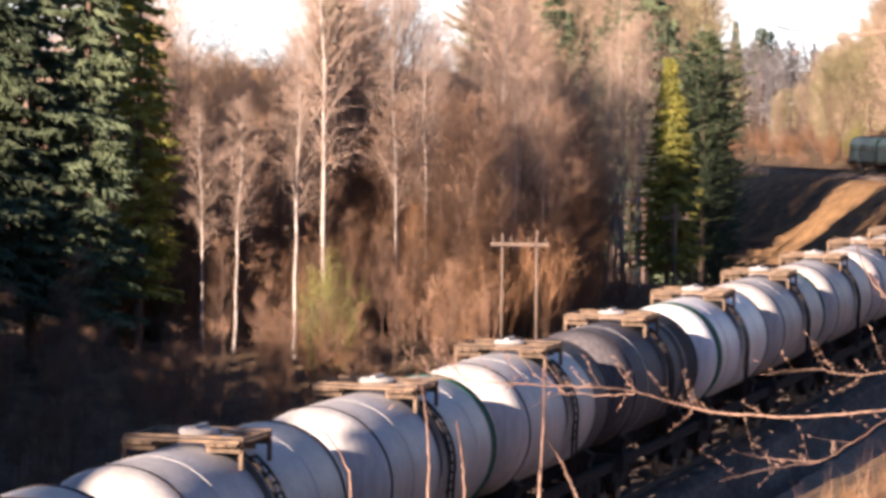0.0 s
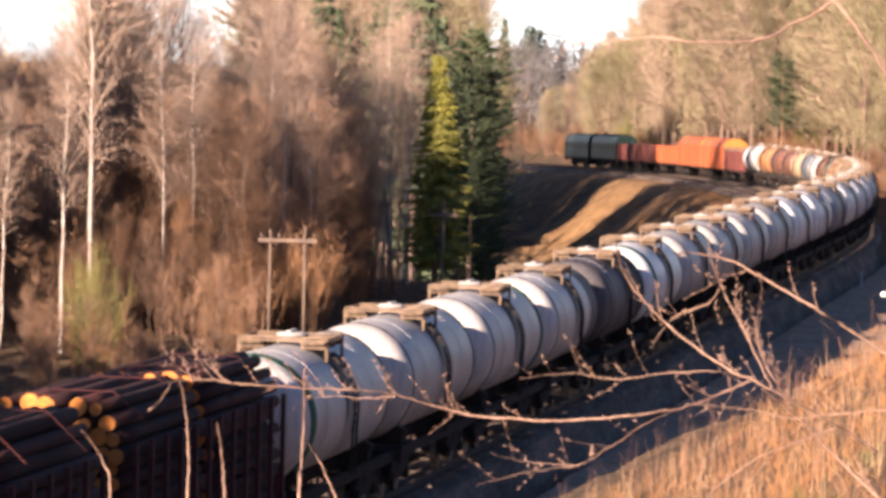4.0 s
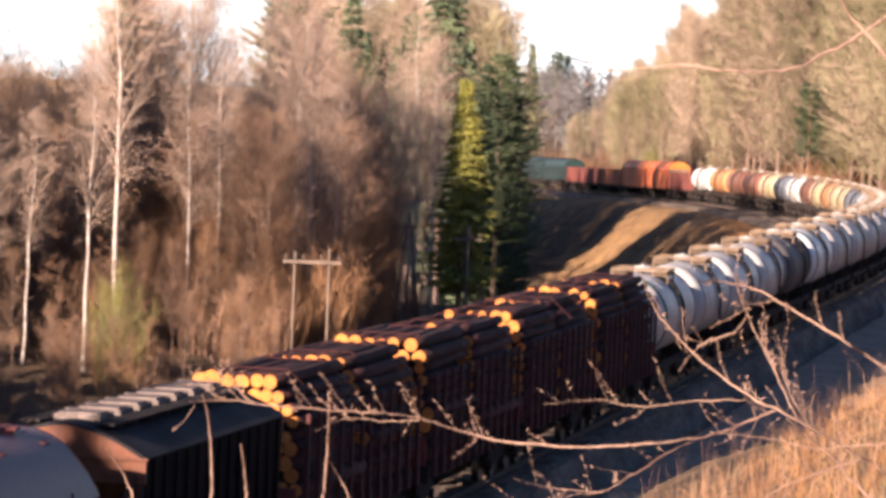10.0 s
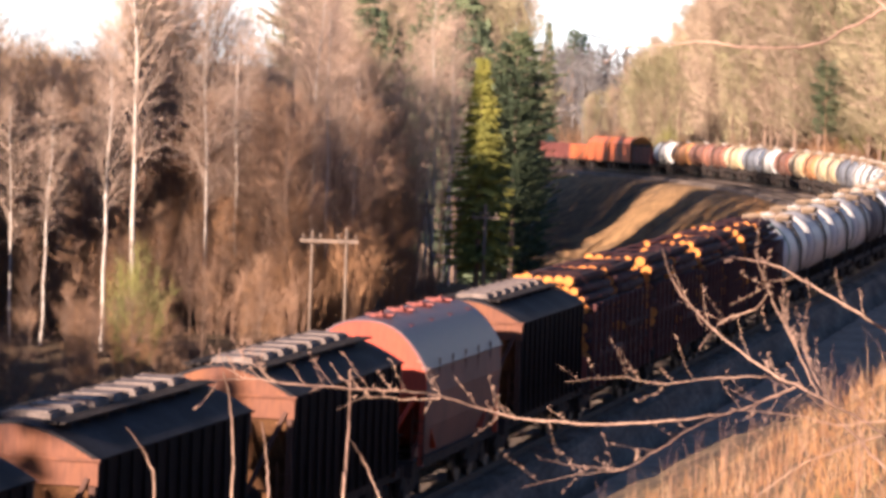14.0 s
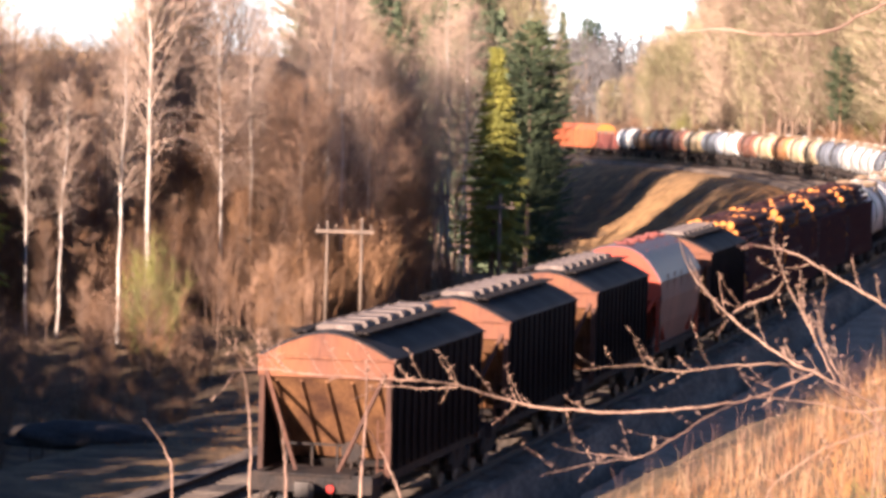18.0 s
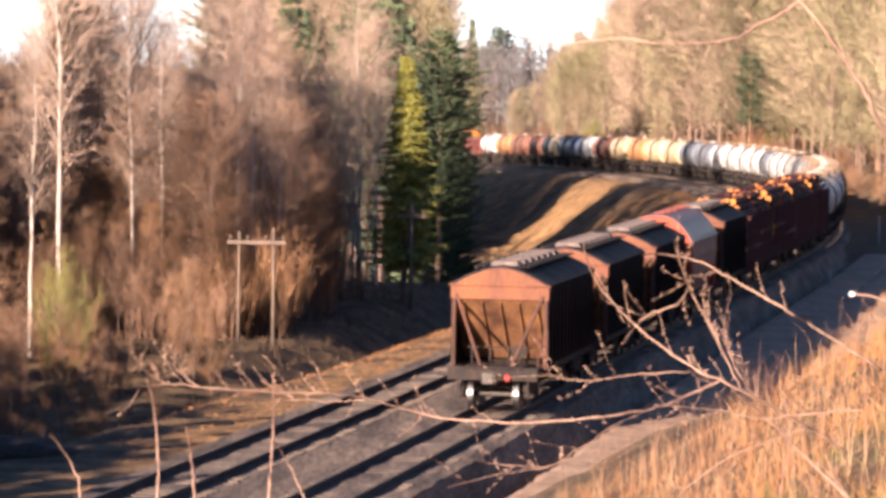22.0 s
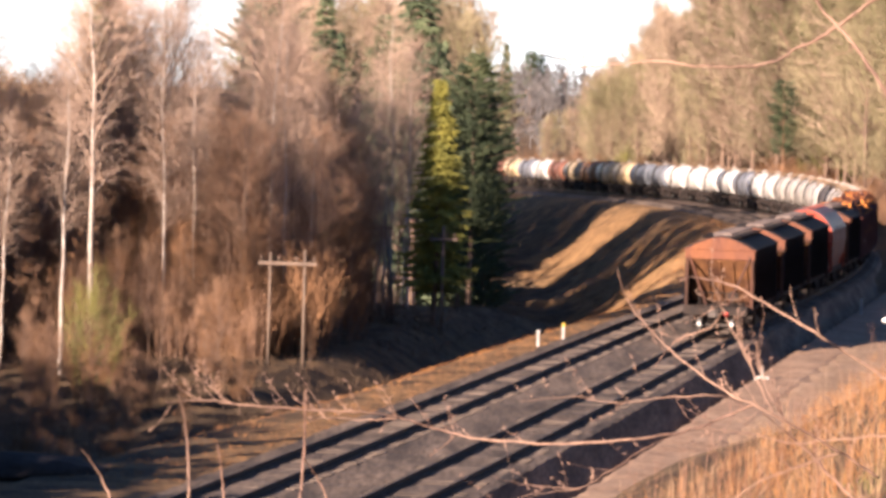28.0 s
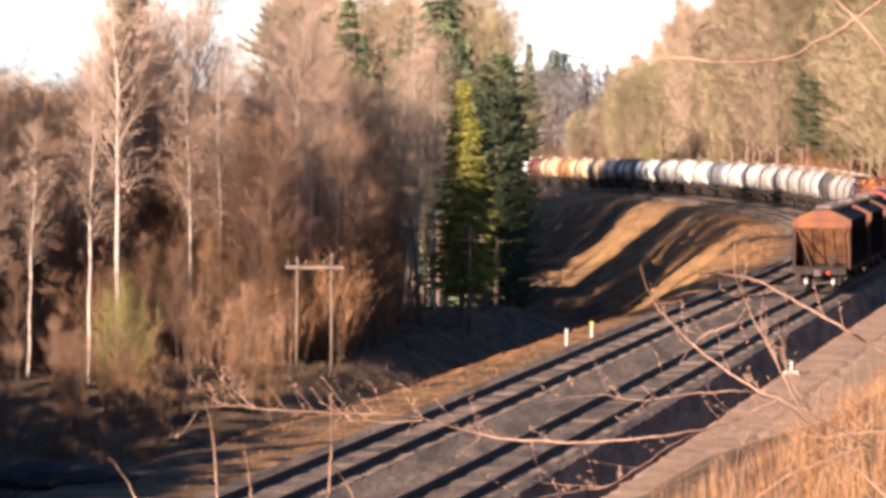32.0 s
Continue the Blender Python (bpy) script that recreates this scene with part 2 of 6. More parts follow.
def ground_material():
    """Brown earth and dead grass; sandy where the mask 'bare' says so, with ragged edges."""
    m = bpy.data.materials.new("ground_cover")
    m.use_nodes = True
    n, ln = m.node_tree.nodes, m.node_tree.links
    b = n["Principled BSDF"]
    b.inputs["Roughness"].default_value, b.inputs["Specular IOR Level"].default_value = 0.95, 0.15
    co = n.new("ShaderNodeTexCoord")
    tex = []
    for scale, detail in ((0.09, 6), (0.7, 6), (5.0, 5)):
        t = n.new("ShaderNodeTexNoise")
        t.inputs["Scale"].default_value, t.inputs["Detail"].default_value = scale, detail
        ln.new(co.outputs["Object"], t.inputs["Vector"])
        tex.append(t.outputs[0])

    def ramp(src, lo, hi, a, c):
        r = n.new("ShaderNodeValToRGB")
        r.color_ramp.elements[0].position, r.color_ramp.elements[1].position = lo, hi
        r.color_ramp.elements[0].color, r.color_ramp.elements[1].color = (*a, 1), (*c, 1)
        ln.new(src, r.inputs[0])
        return r.outputs[0]
    dead = ramp(tex[1], 0.35, 0.68, (0.075, 0.052, 0.035), (0.20, 0.13, 0.07))
    sand = ramp(tex[1], 0.3, 0.7, (0.33, 0.215, 0.135), (0.45, 0.31, 0.21))
    at = n.new("ShaderNodeAttribute")
    at.attribute_name = "bare"
    add = n.new("ShaderNodeMath")
    ln.new(at.outputs["Fac"], add.inputs[0])
    ln.new(tex[1], add.inputs[1])
    edge = n.new("ShaderNodeMapRange")
    edge.inputs["From Min"].default_value, edge.inputs["From Max"].default_value = 0.85, 1.15
    ln.new(add.outputs[0], edge.inputs[0])
    mix = n.new("ShaderNodeMixRGB")
    ln.new(edge.outputs[0], mix.inputs[0])
    ln.new(dead, mix.inputs[1])
    ln.new(sand, mix.inputs[2])
    # tawny: dry grass of the verge, and sunlight painted on the embankment
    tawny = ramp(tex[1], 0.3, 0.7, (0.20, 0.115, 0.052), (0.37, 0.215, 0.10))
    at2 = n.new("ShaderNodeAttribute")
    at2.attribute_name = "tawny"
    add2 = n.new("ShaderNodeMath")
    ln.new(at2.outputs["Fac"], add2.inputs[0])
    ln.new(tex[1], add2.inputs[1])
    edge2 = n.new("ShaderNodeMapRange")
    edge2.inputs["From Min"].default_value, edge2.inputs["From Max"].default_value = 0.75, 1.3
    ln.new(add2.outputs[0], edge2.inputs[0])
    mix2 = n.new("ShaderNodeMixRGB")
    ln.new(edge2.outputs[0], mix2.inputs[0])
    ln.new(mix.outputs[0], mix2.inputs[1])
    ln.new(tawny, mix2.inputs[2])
    mix = mix2
    grain = n.new("ShaderNodeMapRange")
    grain.inputs["From Min"].default_value, grain.inputs["From Max"].default_value = 0.3, 0.7
    grain.inputs["To Min"].default_value, grain.inputs["To Max"].default_value = 0.65, 1.2
    ln.new(tex[2], grain.inputs[0])
    mul = n.new("ShaderNodeMixRGB")
    mul.blend_type, mul.inputs[0].default_value = "MULTIPLY", 1.0
    ln.new(mix.outputs[0], mul.inputs[1])
    ln.new(grain.outputs[0], mul.inputs[2])
    ln.new(mul.outputs[0], b.inputs["Base Color"])
    bp = n.new("ShaderNodeBump")
    bp.inputs["Strength"].default_value, bp.inputs["Distance"].default_value = 0.8, 0.15
    ln.new(tex[2], bp.inputs["Height"])
    ln.new(bp.outputs[0], b.inputs["Normal"])
    return m


M_earth = ground_material()


def glow(name, colour, strength):
    m = bpy.data.materials.new(name)
    m.use_nodes = True
    n = m.node_tree.nodes
    n.remove(n["Principled BSDF"])
    e = n.new("ShaderNodeEmission")
    e.inputs[0].default_value, e.inputs[1].default_value = (*colour, 1), strength
    m.node_tree.links.new(e.outputs[0], n["Material Output"].inputs[0])
    return m


M_sky = glow("bright_evening_sky", (0.93, 0.97, 1.0), 0.75)


# ---- building helpers ----
def part(name, bm, mat, parent=None, label=""):
    me = bpy.data.meshes.new(name)
    bm.to_mesh(me)
    bm.free()
    return link(name, me, mat, parent, label)


def link(name, me, mat, parent=None, label=""):
    if mat is not None and not me.materials:
        for mm in (mat if isinstance(mat, (list, tuple)) else [mat]):
            me.materials.append(mm)
    ob = new(name, me)
    if parent is not None:
        ob.parent = parent
    if label:
        ob["label"] = label
    return ob


def smooth(ob):
    ob.data.polygons.foreach_set("use_smooth", [True] * len(ob.data.polygons))
    return ob


def raw(name, verts, faces):
    me = bpy.data.meshes.new(name)
    me.from_pydata(verts, [], faces)
    me.update()
    return me


def box(bm, c, size, rx=0.0, ry=0.0, rz=0.0):
    m = pose(*c, rx, ry, rz) @ Matrix.Diagonal((*size, 1))
    bmesh.ops.create_cube(bm, size=1.0, matrix=m)
    return bm


def rod(bm, a, b, r0, r1=None, n=8, caps=True):
    a, b = Vector(a), Vector(b)
    d = b - a
    m = Matrix.Translation((a + b) / 2) @ d.to_track_quat("Z", "Y").to_matrix().to_4x4()
    bmesh.ops.create_cone(bm, cap_ends=caps, segments=n, radius1=r0, radius2=r0 if r1 is None else r1, depth=d.length, matrix=m)
    return bm


def extrude_section(bm, pts, y0, y1, close=True):
    """A section in x, z drawn along y from y0 to y1, closed at both ends."""
    a = [bm.verts.new((x, y0, z)) for x, z in pts]
    b = [bm.verts.new((x, y1, z)) for x, z in pts]
    k = len(pts)
    for i in range(k if close else k - 1):
        j = (i + 1) % k
        bm.faces.new((a[i], a[j], b[j], b[i]))
    if close:
        bm.faces.new(a[::-1])
        bm.faces.new(b)
    bmesh.ops.recalc_face_normals(bm, faces=bm.faces)
    return bm


def spike(v, f, a, b, r, n=3):
    """A thin tapered twig from a to b: n sides that meet at the tip."""
    d = (b - a).normalized()
    u = d.orthogonal().normalized()
    w = d.cross(u)
    i = len(v)
    for k in range(n):
        p = a + (u * math.cos(2 * math.pi * k / n) + w * math.sin(2 * math.pi * k / n)) * r
        v.append(p[:])
    v.append(b[:])
    f.extend((i + k, i + (k + 1) % n, i + n) for k in range(n))


def tube(v, f, pts, radii, n=6):
    i0 = len(v)
    for j, (p, r) in enumerate(zip(pts, radii)):
        d = (pts[min(j + 1, len(pts) - 1)] - pts[max(j - 1, 0)]).normalized()
        u = d.cross(Vector((0.31, 0.95, 0.05))).normalized()
        w = d.cross(u)
        for k in range(n):
            q = p + (u * math.cos(2 * math.pi * k / n) + w * math.sin(2 * math.pi * k / n)) * r
            v.append(q[:])
        if j:
            a, b = i0 + (j - 1) * n, i0 + j * n
            f.extend((a + k, a + (k + 1) % n, b + (k + 1) % n, b + k) for k in range(n))
    i = len(v)
    v.append(pts[-1][:])
    b = i0 + (len(pts) - 1) * n
    f.extend((b + k, b + (k + 1) % n, i) for k in range(n))


def empty(name, label, category, group="", kind=""):
    return tagged(new(name), label, category, group, kind)


# ---- the line: a curve of changing bend, in plan ----
BEND_AT = (0, 60, 120, 180, 240, 300, 360, 440, 540, 700)
BEND = (-0.00020, -0.00012, -0.00018, 0.00022, -0.00112, -0.00101, -0.00075, -0.00165, -0.00026, 0.00037)
RISE_AT, RISE = (0, 220, 300, 400, 500, 600, 760), (0, 0, -0.63, -1.58, -2.47, -4.08, -5.89)
S0, S1 = -160, 960
LINE_S = np.arange(S0, S1 + 1, 1.0)
_k = np.interp(LINE_S, BEND_AT, BEND)
_k[LINE_S < 0], _k[LINE_S > 760] = 0, -0.0008
_h = np.concatenate([[0], np.cumsum(_k[:-1])])
_h += 0.1891 - np.interp(0, LINE_S, _h)
_x = np.concatenate([[0], np.cumsum(np.sin(_h[:-1]))])
_y = np.concatenate([[0], np.cumsum(np.cos(_h[:-1]))])
_x += -17.955 - np.interp(0, LINE_S, _x)
_y += 20.0 - np.interp(0, LINE_S, _y)
_z = np.interp(LINE_S, RISE_AT, RISE)
_z = np.convolve(np.pad(_z, 20, mode="edge"), np.ones(41) / 41, mode="valid")
TRACK_GAP = 4.64


def on_line(s, off=0.0, up=0.0):
    """Place and heading at s metres along the line, off metres to its right."""
    x, y, z, h = (float(np.interp(s, LINE_S, v)) for v in (_x, _y, _z, _h))
    return x + math.cos(h) * off, y - math.sin(h) * off, z + up, h


def line_pose(s, off=0.0, up=0.0):
    x, y, z, h = on_line(s, off, up)
    return pose(x, y, z, 0, 0, -math.degrees(h))


def to_line(x, y):
    """For arrays of places: metres along the line and to its right."""
    x, y = np.asarray(x, float), np.asarray(y, float)
    s, l = np.empty_like(x), np.empty_like(x)
    for i in range(0, len(x), 4000):
        d = (x[i:i + 4000, None] - _x[None, ::2]) ** 2 + (y[i:i + 4000, None] - _y[None, ::2]) ** 2
        k = d.argmin(1) * 2
        s[i:i + 4000] = LINE_S[k]
        l[i:i + 4000] = (x[i:i + 4000] - _x[k]) * np.cos(_h[k]) - (y[i:i + 4000] - _y[k]) * np.sin(_h[k])
    return s, l


def step(a, b, v):
    t = np.clip((v - a) / (b - a), 0, 1)
    return t * t * (3 - 2 * t)


def wobble(x, y, size, seed=0.0):
    return (np.sin(x / size + 1.7 * seed) * np.cos(y / size * 1.13 + seed) + 0.5 * np.sin(x / size * 2.3 + y / size * 1.9 + seed)) / 1.5


def ground(x, y):
    """The height of the ground, for arrays of places."""
    x, y = np.asarray(x, float), np.asarray(y, float)
    s, l = to_line(x, y)
    base = np.interp(s, LINE_S, _z)
    # formation with a grass verge, then a hollow towards the wood
    deep = np.interp(s, (-100, 60, 110, 160, 200, 250, 420, 560, 700), (1.5, 1.8, 2.2, 3.0, 4.5, 9.0, 9.0, 5.0, 3.0))
    edge = np.interp(s, (60, 100, 130, 166, 205, 300), (13, 11.4, 9.3, 8.6, 7.6, 9.0))
    left = -0.55 - deep * step(0, 1, (-l - edge) / (deep * 1.9)) + step(60, 160, -l) * 8.0 * step(150, 420, s)
    left += 0.18 * wobble(x, y, 3.1, 2) * step(edge, edge + 4, -l)
    left += (deep - 0.5) * step(11.5, 17, -l) * step(120, 150, s) * (1 - step(200, 232, s))
    # runnels worn down the high embankment
    left -= ((0.5 + 0.5 * np.sin(s / 3.1 + 1.1 * np.sin(s / 7.7) + 0.05 * l)) * 0.8 + 0.3 * np.sin(s / 1.35 + 2.0 * np.sin(s / 9.0)) + 0.12 * wobble(x, y, 1.7, 4)) * step(edge + 1, edge + 5, -l) * step(200, 240, s) * (1 - step(540, 590, s))
    # ditch and bench on the other side; the hill that the camera stands on
    right = -0.55 - (0.35 + 0.4 * (1 - step(46, 84, s))) * step(1.9, 3.4, l) + 0.12 * wobble(x, y, 2.3, 1) * step(4.5, 7, l)
    right -= 1.7 * step(0.6, 1.8, l) * (1 - step(4.0, 5.2, l)) * step(60, 80, s) * (1 - step(235, 255, s))
    near = 1 - step(46, 84, s)
    hill = np.interp(l, (5.5, 9.5, 12.5, 15.8, 19.1, 22, 30, 60, 120), (0, 4.3, 6.2, 7.45, 9.15, 10.6, 12.5, 17, 20))
    right += near * (hill + 0.25 * wobble(x, y, 2.7, 3) * step(6, 10, l))
    right += near * 0.78 * step(0.6, 5.0, x) * step(9, 27, y) * (1 - step(46, 60, y))
    far = step(170, 300, s)
    right += far * np.interp(l, (6.5, 14, 40, 120), (0, 3.6, 9, 18)) + (1 - near) * (1 - far) * np.interp(l, (14, 40, 120), (0, 7, 15))
    z = base + np.where(l < 0, left, right)
    # level bed under the tracks
    bed = (l > -7.2) & (l < 1.9)
    z = np.where(bed, base - 0.55, z)
    out = step(700, 1500, np.hypot(x, y))
    return z * (1 - out) + out * (1 + 9 * step(900, 2600, np.hypot(x, y)) * step(-100, 300, x))


def ground_at(x, y):
    return float(ground([x], [y])[0])


# ---- ground ----
def make_ground():
    def ticks(fine, coarse_to, a, b, grow=1.35):
        v = list(np.arange(a, b + 0.01, fine))
        d = fine
        while v[-1] < coarse_to:
            d *= grow
            v.append(v[-1] + d)
        d = fine
        while v[0] > -coarse_to:
            d *= grow
            v.insert(0, v[0] - d)
        return np.array(v)
    xs, ys = ticks(0.8, 4200, -46, 62), ticks(1.3, 4200, -6, 470, 1.25)
    gx, gy = np.meshgrid(xs, ys)
    gz = ground(gx.ravel(), gy.ravel())
    w, h = len(xs), len(ys)
    verts = np.stack([gx.ravel(), gy.ravel(), gz], 1).tolist()
    faces = [(j * w + i, j * w + i + 1, (j + 1) * w + i + 1, (j + 1) * w + i) for j in range(h - 1) for i in range(w - 1)]
    me = raw("ground", verts, faces)
    ob = smooth(link("ground", me, M_earth))
    px, py = gx.ravel(), gy.ravel()
    s, l = to_line(px, py)
    e = 1.2 * wobble(px, py, 3.3, 5)
    bench = step(1.5, 2.9, l) * (1 - step(11 + e, 14 + e, l)) * step(55, 75, s) * (1 - step(220, 260, s))
    verge = step(5.5, 6.5, -l) * (1 - step(8.6 + 0.4 * e, 9.8 + 0.4 * e, -l)) * step(60, 80, s)
    # sunlit patch, lit ridges and a shadow gap, painted into the slope's colour
    lit_ridge = step(-0.5, 0.6, -np.sin(s / 3.1 + 1.1 * np.sin(s / 7.7) + 0.05 * l) - 0.5 * np.sin(s / 1.35 + 2.0 * np.sin(s / 9.0)) + 0.5 * wobble(px, py, 6, 8))
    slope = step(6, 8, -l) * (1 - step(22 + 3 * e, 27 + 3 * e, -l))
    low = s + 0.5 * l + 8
    face = slope * (step(205, 225, s) * (1 - step(425, 436, low)) * (0.5 + 0.45 * lit_ridge) + 0.95 * step(432, 441, low) * (1 - step(480, 487, low)) * (0.75 + 0.25 * lit_ridge) + 0.7 * lit_ridge * step(487, 492, low) * (1 - step(580, 600, s)))
    bare = me.attributes.new("bare", "FLOAT", "POINT")
    bare.data.foreach_set("value", bench.tolist())
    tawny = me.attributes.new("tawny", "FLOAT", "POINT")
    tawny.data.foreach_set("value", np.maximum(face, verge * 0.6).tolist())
    return tagged(ob, "bare brown earth with dry verges and a hollow", "ground", kind="structure")


make_ground()


def sweep(name, section, off, a, b, every, mat, up=0.0, jitter=0.0):
    """A section in x, z carried along the line."""
    rnd = random.Random(7)
    ss = np.arange(a, b + 0.01, every)
    k = len(section)
    verts, faces = [], []
    for i, s in enumerate(ss):
        for x, z in section:
            j = rnd.uniform(-jitter, jitter)
            verts.append(on_line(s, off + x + rnd.uniform(-jitter, jitter), up + z + j)[:3])
        if i:
            p, q = (i - 1) * k, i * k
            faces += [(p + n, p + (n + 1) % k, q + (n + 1) % k, q + n) for n in range(k)]
    return link(name, raw(name, verts, faces), mat)


bed = sweep("ballast_bed", [(-7.2, -0.62), (-6.6, -0.24), (-5.2, -0.22), (-4.0, -0.22), (-2.4, -0.27), (-1.4, -0.22), (0, -0.2), (1.45, -0.22), (1.75, -0.26), (2.15, -0.95), (2.95, -1.95), (3.15, -2.6), (-7.2, -2.6)],
            0, -60, 760, 0.8, M_ballast, jitter=0.035)
tagged(bed, "grey crushed stone ballast under two tracks", "ballast", kind="structure")
lip = sweep("pavement", [(3.25, -0.90), (3.5, -0.85), (4.3, -0.86), (5.2, -0.88), (6.1, -1.1), (6.1, -1.6), (3.15, -2.3)], 0, 60, 250, 0.7, M_sand, jitter=0.05)
tagged(lip, "pale sandy service track beside the ditch", "track", kind="structure")
RAIL = [(-0.075, -0.18), (-0.075, -0.165), (-0.012, -0.14), (-0.012, -0.045), (-0.037, -0.03), (-0.037, -0.002), (0.037, -0.002), (0.037, -0.03), (0.012, -0.045), (0.012, -0.14), (0.075, -0.165), (0.075, -0.18)]
for off in (0.0, -TRACK_GAP):
    for side in (-0.797, 0.797):
        ob = sweep("rail", RAIL, off + side, -60, 760, 2.0, [M_rail, M_head])
        ob.data.polygons.foreach_set("material_index", [1 if i % 12 == 5 else 0 for i in range(len(ob.data.polygons))])
        tagged(ob, "rusty steel rail with a polished head on the ballast", "rail", "rails of the line", kind="structure")


# ---- the train ----
CACHE = {}


def shared(name, key, build, mat, parent, label=""):
    """A part whose mesh is made once and then shared."""
    if key not in CACHE:
        bm = bmesh.new()
        build(bm)
        me = bpy.data.meshes.new(name)
        bm.to_mesh(me)
        bm.free()
        CACHE[key] = me
    return link(name, CACHE[key], mat, parent, label)


def b_frame(bm):
    pts = [(-1.25, 0.62), (-0.95, 0.62), (-0.45, 0.42), (0.45, 0.42), (0.95, 0.62), (1.25, 0.62), (1.2, 0.78), (0.7, 0.95), (-0.7, 0.95), (-1.2, 0.78)]
    a = [bm.verts.new((-0.06, y, z)) for y, z in pts]
    b = [bm.verts.new((0.06, y, z)) for y, z in pts]
    for i in range(len(pts)):
        j = (i + 1) % len(pts)
        bm.faces.new((a[i], a[j], b[j], b[i]))
    bm.faces.new(a[::-1]), bm.faces.new(b)
    for y in (-0.925, 0.925):
        rod(bm, (-0.12, y, 0.475), (0.12, y, 0.475), 0.14, n=10)
    for y in (-0.16, 0.0, 0.16):
        rod(bm, (0, y, 0.45), (0, y, 0.85), 0.07, n=6)
    bmesh.ops.recalc_face_normals(bm, faces=bm.faces)


def b_wheels(bm):
    for x in (-0.76, 0.76):
        rod(bm, (x - 0.065, 0, 0), (x + 0.065, 0, 0), 0.475, n=20)
        rod(bm, (x - 0.10 * (1 if x > 0 else -1) - 0.015, 0, 0), (x - 0.10 * (1 if x > 0 else -1) + 0.015, 0, 0), 0.505, n=20)
        rod(bm, (x - 0.09, 0, 0), (x + 0.09, 0, 0), 0.14, n=10)
    rod(bm, (-1.05, 0, 0), (1.05, 0, 0), 0.075, n=8)
    bm.normal_update()
    for face in bm.faces:
        if abs(face.normal.x) < 0.1 and face.calc_center_median().yz.length > 0.4:
            face.material_index = 1


def bogie(parent, y):
    b = shared("bogie", "bolster", lambda bm: (box(bm, (0, 0, 0.78), (2.2, 0.42, 0.26)), rod(bm, (0, 0, 0.85), (0, 0, 1.05), 0.2, n=10)), M_under, parent)
    b.location = (0, y, 0)
    for x in (-1.02, 1.02):
        shared("side_frame", "side_frame", b_frame, M_under, b).location = (x, 0, 0)
    for dy in (-0.925, 0.925):
        shared("wheelset", "wheelset", b_wheels, [M_wheel, M_tread], b, "steel wheels on one axle").location = (0, dy, 0.475)


def b_coupler(bm):
    box(bm, (0, 0.1, 0), (0.16, 0.55, 0.2))
    box(bm, (0.06, 0.42, 0), (0.36, 0.26, 0.34))
    box(bm, (-0.14, 0.58, 0), (0.12, 0.2, 0.3), rz=12)


def running_gear(t, length, pivots):
    """Bogies, couplers, sills and brake gear under a wagon of that length."""
    for y in (-pivots / 2, pivots / 2):
        bogie(t, y)
    half = length / 2 - 0.6
    key = ("sill", round(length, 2))
    shared("centre_sill", key, lambda bm: box(bm, (0, 0, 1.12), (0.42, 2 * half - 0.1, 0.32)), M_under, t)
    for x in (-1.36, 1.36):
        shared("side_sill", ("side_sill", round(length, 2)), lambda bm: (box(bm, (0, 0, 1.2), (0.1, 2 * half, 0.24)), box(bm, (0, 0, 1.31), (0.16, 2 * half, 0.03))), M_under, t).location.x = x
    for sgn in (-1, 1):
        shared("end_beam", "end_beam", lambda bm: (box(bm, (0, 0, 1.17), (2.9, 0.14, 0.42)), box(bm, (-1.15, 0, 0.78), (0.05, 0.05, 0.5)), box(bm, (1.15, 0, 0.78), (0.05, 0.05, 0.5))), M_under, t).location.y = sgn * half
        c = shared("coupler", "coupler", b_coupler, M_wheel, t)
        c.matrix_basis = pose(0, sgn * half, 1.06, 0, 0, 0 if sgn > 0 else 180)
    shared("brake_cylinder", "brake", lambda bm: (rod(bm, (-0.5, -0.3, 0.85), (-0.5, 0.5, 0.85), 0.18, n=10), rod(bm, (0.45, -0.4, 0.8), (0.45, 0.6, 0.8), 0.21, n=10), rod(bm, (0.2, -2.6, 0.75), (-0.3, 2.6, 0.75), 0.03, n=5)), M_under, t)


